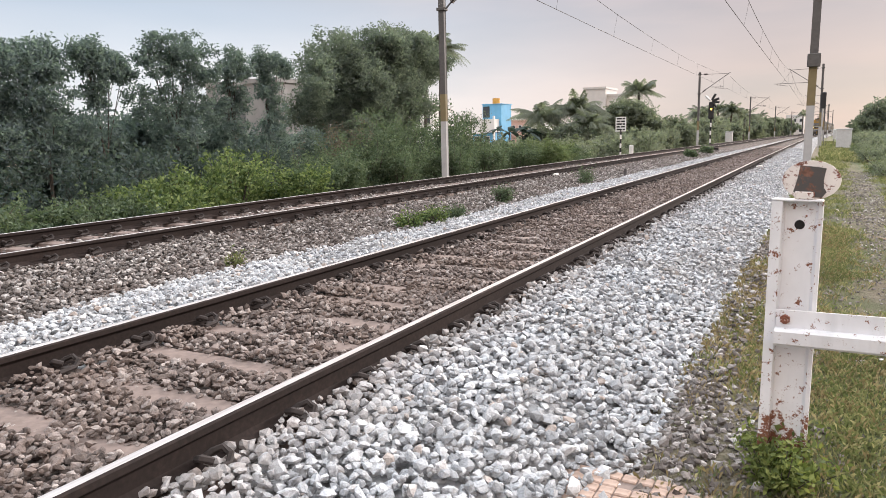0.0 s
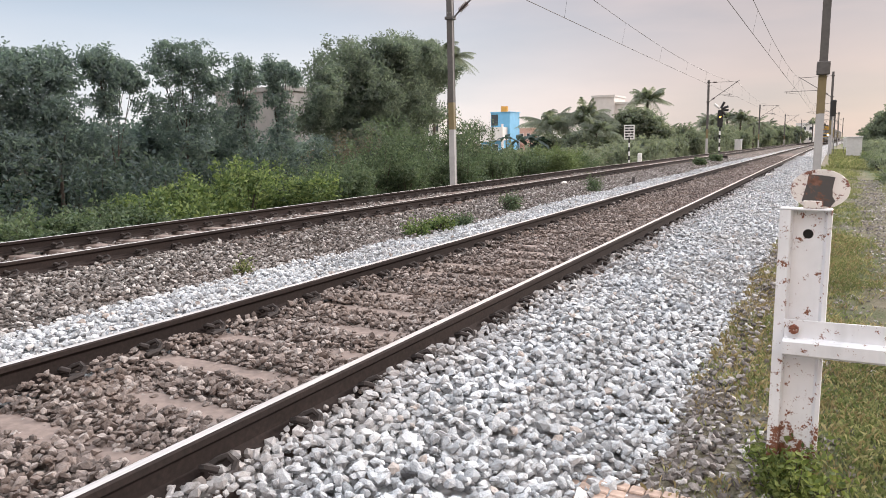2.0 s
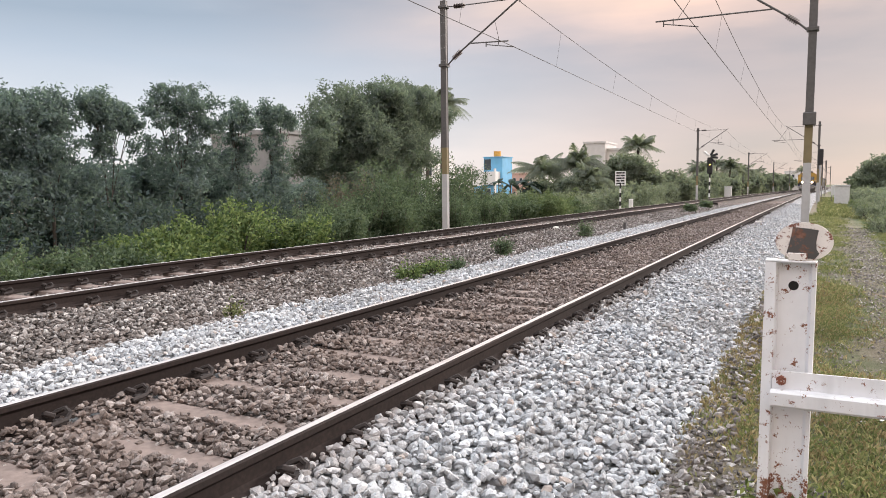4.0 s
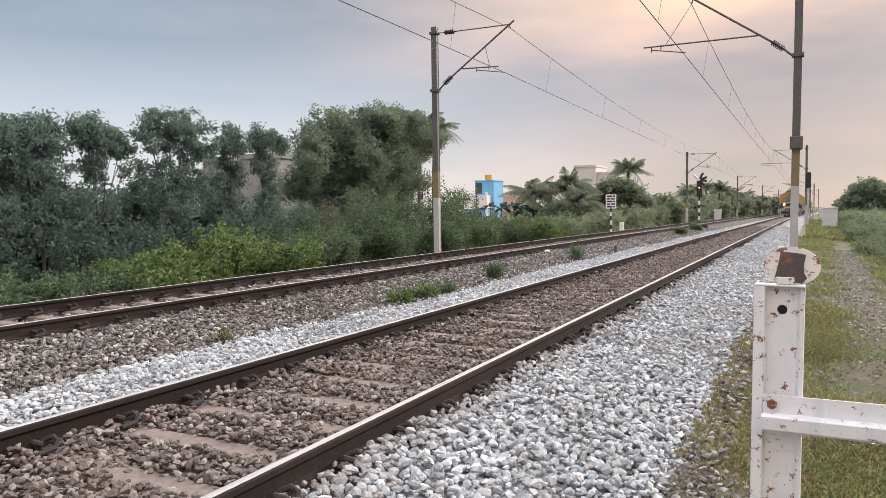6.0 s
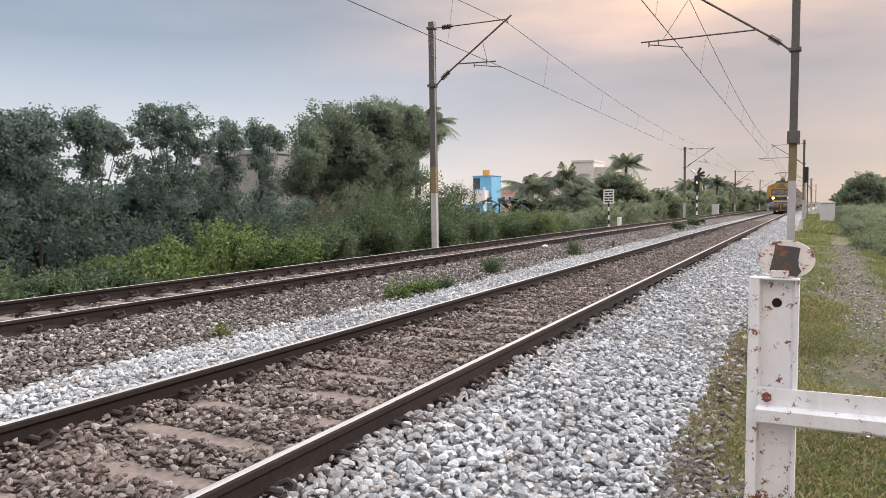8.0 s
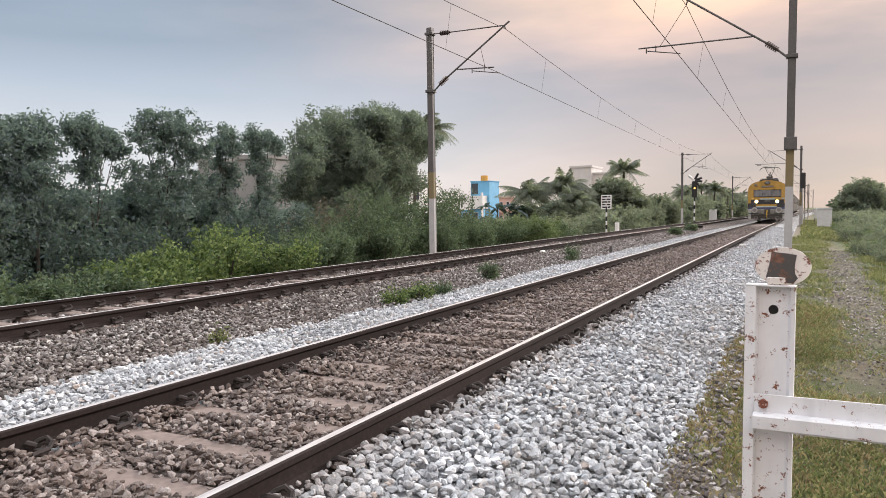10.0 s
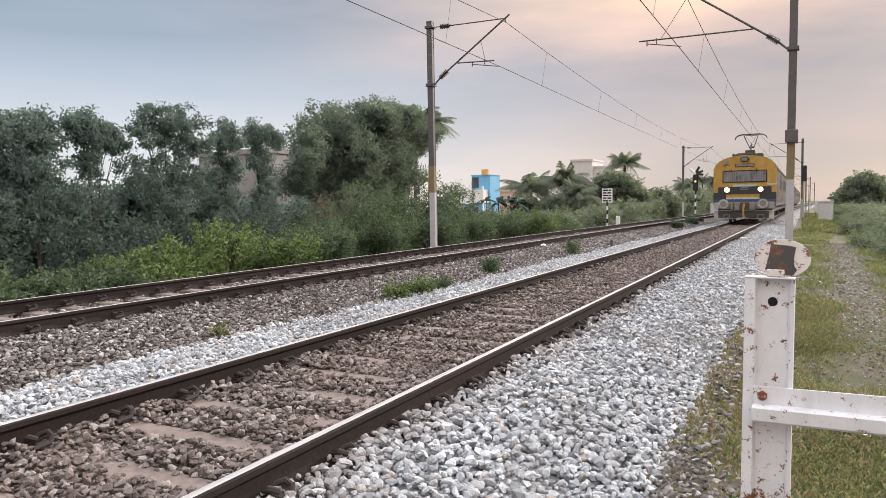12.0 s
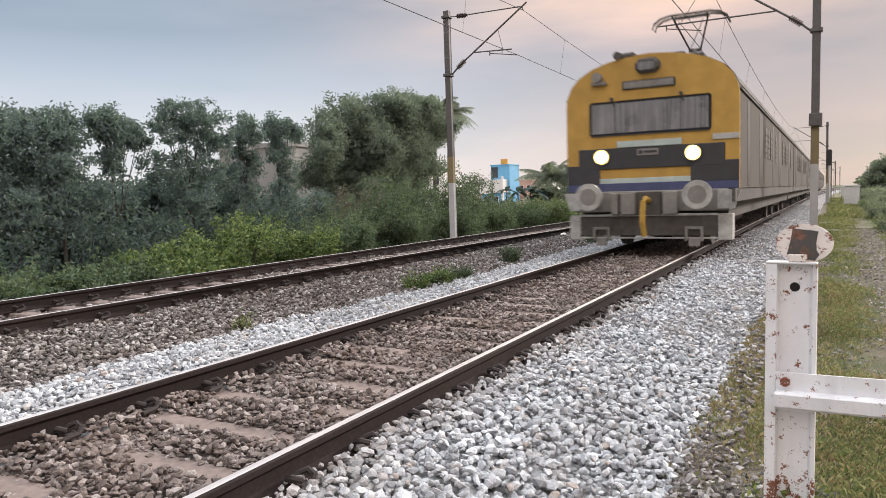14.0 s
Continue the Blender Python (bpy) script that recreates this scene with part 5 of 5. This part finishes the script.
M["under"] = plain("underframe_grime", (0.075, 0.068, 0.062), 0.85, 0, 8, 0.35, 0.3)
M["grey"] = plain("dusty_grey_steel", (0.185, 0.175, 0.165), 0.7, 0, 8, 0.25, 0.2)
M["guard_white"] = plain("guard_white", (0.34, 0.335, 0.32), 0.75, 0, 8, 0.35, 0.2)


def curtained_glass():
    """Dusty glass with pale curtains hanging in folds behind it."""
    m = Mat("dusty_windscreen", 0.25, 0, 0.5)
    folds = m.noise(5.5, 4, 0.6, (3.2, 1, 0.12))
    dust = m.noise(1.6, 4, 0.6)
    m.color(m.mix(0.4, m.ramp(folds, (0.3, (0.06, 0.06, 0.07)), (0.5, (0.14, 0.14, 0.15)), (0.7, (0.25, 0.25, 0.26))), m.ramp(dust, (0.3, (0.06, 0.06, 0.065)), (0.7, (0.26, 0.255, 0.25)))))
    m.rough(m.ramp(dust, (0.3, 0.15), (0.7, 0.5)))
    return m.m


M["glass"] = curtained_glass()
M["window_dark"] = plain("window_dark", (0.05, 0.047, 0.05), 0.35, 0, 6, 0.3, 0)
M["orange"] = plain("coupling_yellow", (0.40, 0.25, 0.05), 0.7, 0, 10, 0.3, 0.2)


def lamp_mat(name, c, s):
    m = Mat(name)
    m.color(c)
    m.put(m.b.inputs["Emission Color"], c)
    m.b.inputs["Emission Strength"].default_value = s
    return m.m


M["headlight"] = lamp_mat("headlight_glow", (1.0, 0.88, 0.6), 90.0)
M["headlight_halo"] = lamp_mat("halo_glow", (1.0, 0.72, 0.22), 2.2)
SHELL = [(-1.68, 1.2), (-1.68, 2.98), (-1.65, 3.16), (-1.56, 3.36), (-1.40, 3.53), (-1.14, 3.68), (-0.8, 3.79), (-0.4, 3.86), (0, 3.89)]
SHELL = SHELL + [(-x, z) for x, z in SHELL[-2::-1]]


def build_train():
    t = thing("train", (0, 300, 0), "yellow-fronted electric passenger train with grey coaches and glowing headlights", "train")
    cab = part("cab_front", prism([(x * 0.998, z) for x, z in SHELL], 0.0, 0.1), M["yellow"], t, "yellow rounded cab front")
    band = part("front_band", box(-1.42, 1.42, -0.03, 0.01, 1.65, 2.07, 0.01), M["band"], t, "dark slate band across the front")
    part("band_wing", box(-1.67, -0.98, -0.026, 0.012, 1.35, 1.74, 0.005), M["band"], band)
    part("band_wing", box(0.80, 1.67, -0.026, 0.012, 1.35, 1.74, 0.005), M["band"], band)
    part("pale_stripe", box(-0.62, 0.64, -0.034, 0.01, 2.075, 2.2, 0.005), M["pale_blue"], t)
    part("pale_stripe", box(1.2, 1.67, -0.022, 0.01, 2.13, 2.24, 0.005), M["guard_white"], t)
    part("blue_stripe", box(-1.67, 1.67, -0.02, 0.015, 1.2, 1.36, 0.005), M["blue"], t)
    part("lower_stripe", box(-0.98, 0.8, -0.016, 0.015, 1.36, 1.46, 0.003), M["pale_blue"], t)
    # maker's plate: plain bars
    plate = part("name_plate", box(-0.22, 0.2, -0.045, -0.03, 1.9, 2.03, 0.004), M["grey"], t)
    part("plate_mark", rod((-0.15, -0.05, 1.965), (-0.15, -0.045, 1.965), 0.04, 12), M["band"], plate)
    part("plate_bar", box(-0.09, 0.17, -0.05, -0.045, 1.945, 1.99), M["band"], plate)
    # windscreen: three panes in a dark frame
    fr = part("windscreen_frame", box(-1.18, 1.18, -0.02, 0.01, 2.32, 3.01, 0.04), M["band"], t)
    for a, b in ((-1.13, -0.665), (-0.655, 0.615), (0.625, 1.13)):
        part("pane", box(a, b, -0.03, -0.021, 2.37, 2.96, 0.004), M["glass"], fr, "dusty dark windscreen glass")
    for x in (-0.72, 0.63):
        part("wiper", add_rod(rod((x, -0.05, 3.05), (x + 0.05, -0.05, 2.9), 0.014, 5), (x, -0.03, 3.05), (x, -0.06, 3.05), 0.04, 6), M["band"], t)
    part("destination_box", box(-0.5, 0.52, -0.035, 0.01, 3.215, 3.385, 0.01), M["band"], t)
    part("destination_panel", box(-0.47, 0.49, -0.04, -0.034, 3.24, 3.36), M["grey"], t)
    hood = part("roof_lamp_housing", box(-0.25, 0.25, -0.12, 0.4, 3.5, 3.8, 0.1), M["under"], t)
    part("lamp_glass", box(-0.17, 0.17, -0.135, -0.1195, 3.56, 3.74, 0.03), M["glass"], hood)
    part("siren", add_box(rod((-1.0, -0.13, 3.5), (-1.0, 0.1, 3.5), 0.1, 14), -1.12, -0.82, -0.1, 0.1, 3.35, 3.41, 0.01), M["grey"], t)
    part("horn", add_box(rod((-0.6, -0.05, 3.9), (-0.6, 0.25, 3.9), 0.08, 12), -0.58, -0.26, 0.0, 0.25, 3.82, 3.95, 0.03), M["under"], t)
    for x, z in ((-0.93, 1.9), (0.85, 1.9)):
        ring = part("headlight_ring", rod((x, -0.07, z), (x, 0.0, z), 0.17, 24), M["band"], t)
        # yellow glare round the lamp, added as a rim that emits
        part("headlight_halo", rod((x, -0.078, z), (x, -0.0705, z), 0.145, 24), M["headlight_halo"], ring, "emissive yellow rim added as the headlight's halo")
        part("headlight", rod((x, -0.085, z), (x, -0.0785, z), 0.105, 24), M["headlight"], ring, "glowing round headlight")
    # headstock, buffers, coupling, guard
    part("headstock", box(-1.5, 1.5, -0.06, 0.5, 0.78, 1.2, 0.02), M["grey"], t)
    for x in (-1.07, 1.0):
        part("buffer", add_rod(rod((x, -0.5, 1.1), (x, -0.06, 1.1), 0.16, 14), (x, -0.56, 1.1), (x, -0.5, 1.1), 0.27, 24), M["guard_white"], t, "round dusty buffer")
        part("buffer_face", rod((x, -0.568, 1.1), (x, -0.561, 1.1), 0.17, 20), M["grey"], t)
    for a, b in ((-1.72, -1.38), (1.3, 1.72)):
        part("step_plate", prism([(a, 1.18), (b, 1.18), (b if a < 0 else b - 0.12, 0.82), (a + 0.12 if a < 0 else a, 0.82)], -0.1, -0.04), M["guard_white"], t)
    for a in (-0.72, -0.52, 0.3):
        part("hose_box", box(a, a + (0.28 if a != -0.72 else 0.14), -0.2, -0.06, 0.72, 1.17, 0.02), M["grey"], t)
    part("coupling_recess", box(-0.24, 0.26, -0.09, -0.061, 0.72, 1.17, 0.005), M["under"], t)
    part("coupling", tube([(0.02, -0.1, 1.0), (0.02, -0.4, 1.05), (0.0, -0.5, 1.0), (-0.02, -0.5, 0.6), (0.0, -0.42, 0.32)], 0.055, 8), M["orange"], t, "rusty yellow screw coupling")
    guard = part("rail_guard", box(-1.48, 1.42, -0.02, 0.05, 0.3, 0.72, 0.01), M["under"], t, "dark guard plate above the rails")
    for a, b in ((-1.62, -1.4), (1.3, 1.56)):
        part("guard_end", box(a, b, -0.05, 0.3, 0.22, 0.72, 0.01), M["guard_white"], guard)
    part("guard_rim", box(-1.4, 1.3, -0.05, 0.0, 0.69, 0.735, 0.005), M["guard_white"], guard)
    part("guard_rim", box(-1.4, 1.3, -0.05, 0.0, 0.24, 0.27, 0.005), M["guard_white"], guard)
    for x in (-0.95, 0.87):
        part("guard_bracket", add_box(add_box(add_box(box(x - 0.17, x - 0.12, -0.09, -0.02, 0.2, 0.47), x + 0.12, x + 0.17, -0.09, -0.02, 0.2, 0.47), x - 0.17, x + 0.17, -0.09, -0.02, 0.43, 0.48), x - 0.1, x + 0.1, -0.09, -0.02, 0.1, 0.25), M["grey"], guard)
    # pantograph
    pan = part("pantograph_frame", box(-0.75, 0.75, 4.0, 5.8, 4.12, 4.2, 0.01), M["under"], t)
    for x in (-0.6, 0.6):
        for y in (4.2, 5.6):
            part("pantograph_insulator", rod((x, y, 3.7), (x, y, 4.14), 0.07, 8), M["insulator"], pan)
    part("pantograph_arm", add_rod(rod((0, 4.3, 4.2), (0, 5.6, 4.86), 0.05), (-0.06, 4.5, 4.2), (-0.06, 5.5, 4.72), 0.02), M["under"], pan)
    part("pantograph_spring_box", box(-0.28, 0.28, 4.05, 4.6, 4.2, 4.42, 0.03), M["under"], pan)
    head = rod((-0.16, 5.6, 4.86), (0.16, 5.6, 4.86), 0.045)
    for sx in (-1, 1):
        add_rod(head, (sx * 0.13, 5.6, 4.86), (sx * 0.42, 4.9, 5.56), 0.024)
        add_rod(head, (sx * 0.12, 5.58, 4.9), (-sx * 0.3, 4.92, 5.5), 0.009)
        add_rod(head, (sx * 0.42, 4.72, 5.58), (sx * 0.42, 5.08, 5.58), 0.02)
    add_rod(head, (-0.42, 4.9, 5.56), (0.42, 4.9, 5.56), 0.02)
    for y in (4.75, 5.05):
        add_tube(head, [(-0.93, y, 5.34), (-0.88, y, 5.48), (-0.72, y, 5.59), (-0.5, y, 5.635), (0.5, y, 5.635), (0.72, y, 5.59), (0.88, y, 5.48), (0.93, y, 5.34)], 0.028, 6)
    part("pantograph_head", head, M["under"], t, "sprung collector head that presses on the contact wire")
    part("roof_gear", add_box(box(-0.5, 0.5, 1.2, 3.2, 3.85, 4.08, 0.04), 0.5, 0.9, 1.0, 2.0, 3.8, 3.98, 0.03), M["under"], t)
    # coaches
    for c in range(8):
        y0 = 0.1 if c == 0 else c * 21.6
        y1 = (c + 1) * 21.6 - 0.45
        body = part("coach", prism(SHELL, y0, y1), M["coach"], t, "dusty grey passenger coach")
        part("coach_roof", prism([(x * 1.004, z + 0.012) for x, z in SHELL if z > 3.1], y0 + 0.01, y1 - 0.01), M["under"], body)
        part("gutter", add_box(box(1.67, 1.71, y0, y1, 3.04, 3.08), -1.71, -1.67, y0, y1, 3.08, 3.12), M["under"], body)
        part("underframe", box(-1.45, 1.45, y0 + 0.2, y1 - 0.1, 0.62, 1.19), M["under"], body)
        part("side_skirt", add_box(box(1.6, 1.66, y0 + (0.1 if c else -0.6), y1, 0.95, 1.195), -1.66, -1.6, y0, y1, 0.95, 1.195), M["under"], body)
        for yb in (c * 21.6 + 3.2, c * 21.6 + 17.6):
            bog = part("bogie", prism([(-1.2, 0.72), (-1.2, 0.45), (-1.02, 0.45), (-1.02, 0.62), (1.02, 0.62), (1.02, 0.45), (1.2, 0.45), (1.2, 0.72)], yb - 1.9, yb + 1.9), M["under"], body)
            for dy in (-1.4, 1.4):
                w = rod((-0.96, yb + dy, 0.475), (-0.8, yb + dy, 0.475), 0.475, 24)
                add_rod(w, (0.8, yb + dy, 0.475), (0.96, yb + dy, 0.475), 0.475, 24)
                add_rod(w, (-0.8, yb + dy, 0.475), (0.8, yb + dy, 0.475), 0.08, 8)
                part("wheelset", w, M["under"], bog)
        side_items = []
        for yd in ((1.6, 0.45), (4.6, 0.9), (8.6, 0.3), (11.6, 0.9), (17.6, 0.9)) if c == 0 else ((2.2, 0.9), (10.2, 0.9), (18.6, 0.9)):
            side_items.append(("door", c * 21.6 + yd[0], yd[1], 1.25, 2.95))
        k = c * 21.6 + (6.0 if c == 0 else 3.6)
        while k < (c + 1) * 21.6 - 2:
            if all(abs(k - q[1]) > 0.55 + q[2] / 2 for q in side_items if q[0] == "door"):
                side_items.append(("window", k, 0.62, 1.95, 2.72))
            k += 0.92
        for name, yc, wd, z0, z1 in side_items:
            for s in (-1, 1):
                a, b = sorted((s * 1.673, s * (1.692 if name == "window" else 1.686)))
                w = part(name, box(a, b, yc - wd / 2, yc + wd / 2, z0, z1), M["window_dark"], body)
                if name == "window" and s > 0 and c < 2:
                    bars = bmesh.new()
                    for j in range(4):
                        add_box(bars, 1.692, 1.702, yc - wd / 2, yc + wd / 2, z0 + 0.12 + j * 0.15, z0 + 0.14 + j * 0.15)
                    part("window_bars", bars, M["coach"], w)
    return t

train = build_train()


def motions():
    rows, lift = [], []
    for i in range(57):
        left = 14 - i * 0.25
        y = 15.2 + 15.0 * left - 0.08 * left * left - 0.3 * math.exp(-left / 0.4)
        slope = float(bend(y + 5) - bend(y - 5)) / 10
        rows.append((i * 0.25, pose(0.03 + float(bend(y)), y, float(dip(y)), 0, 0, -math.degrees(math.atan(slope)))))
        lift.append((i * 0.25, pose(0, 0, max(-0.3, wire_fall(y + 4.9) - float(dip(y))))))
    walk(train, rows)
    walk(next(c for c in train.children if c.name.startswith("pantograph_head")), lift)


motions()
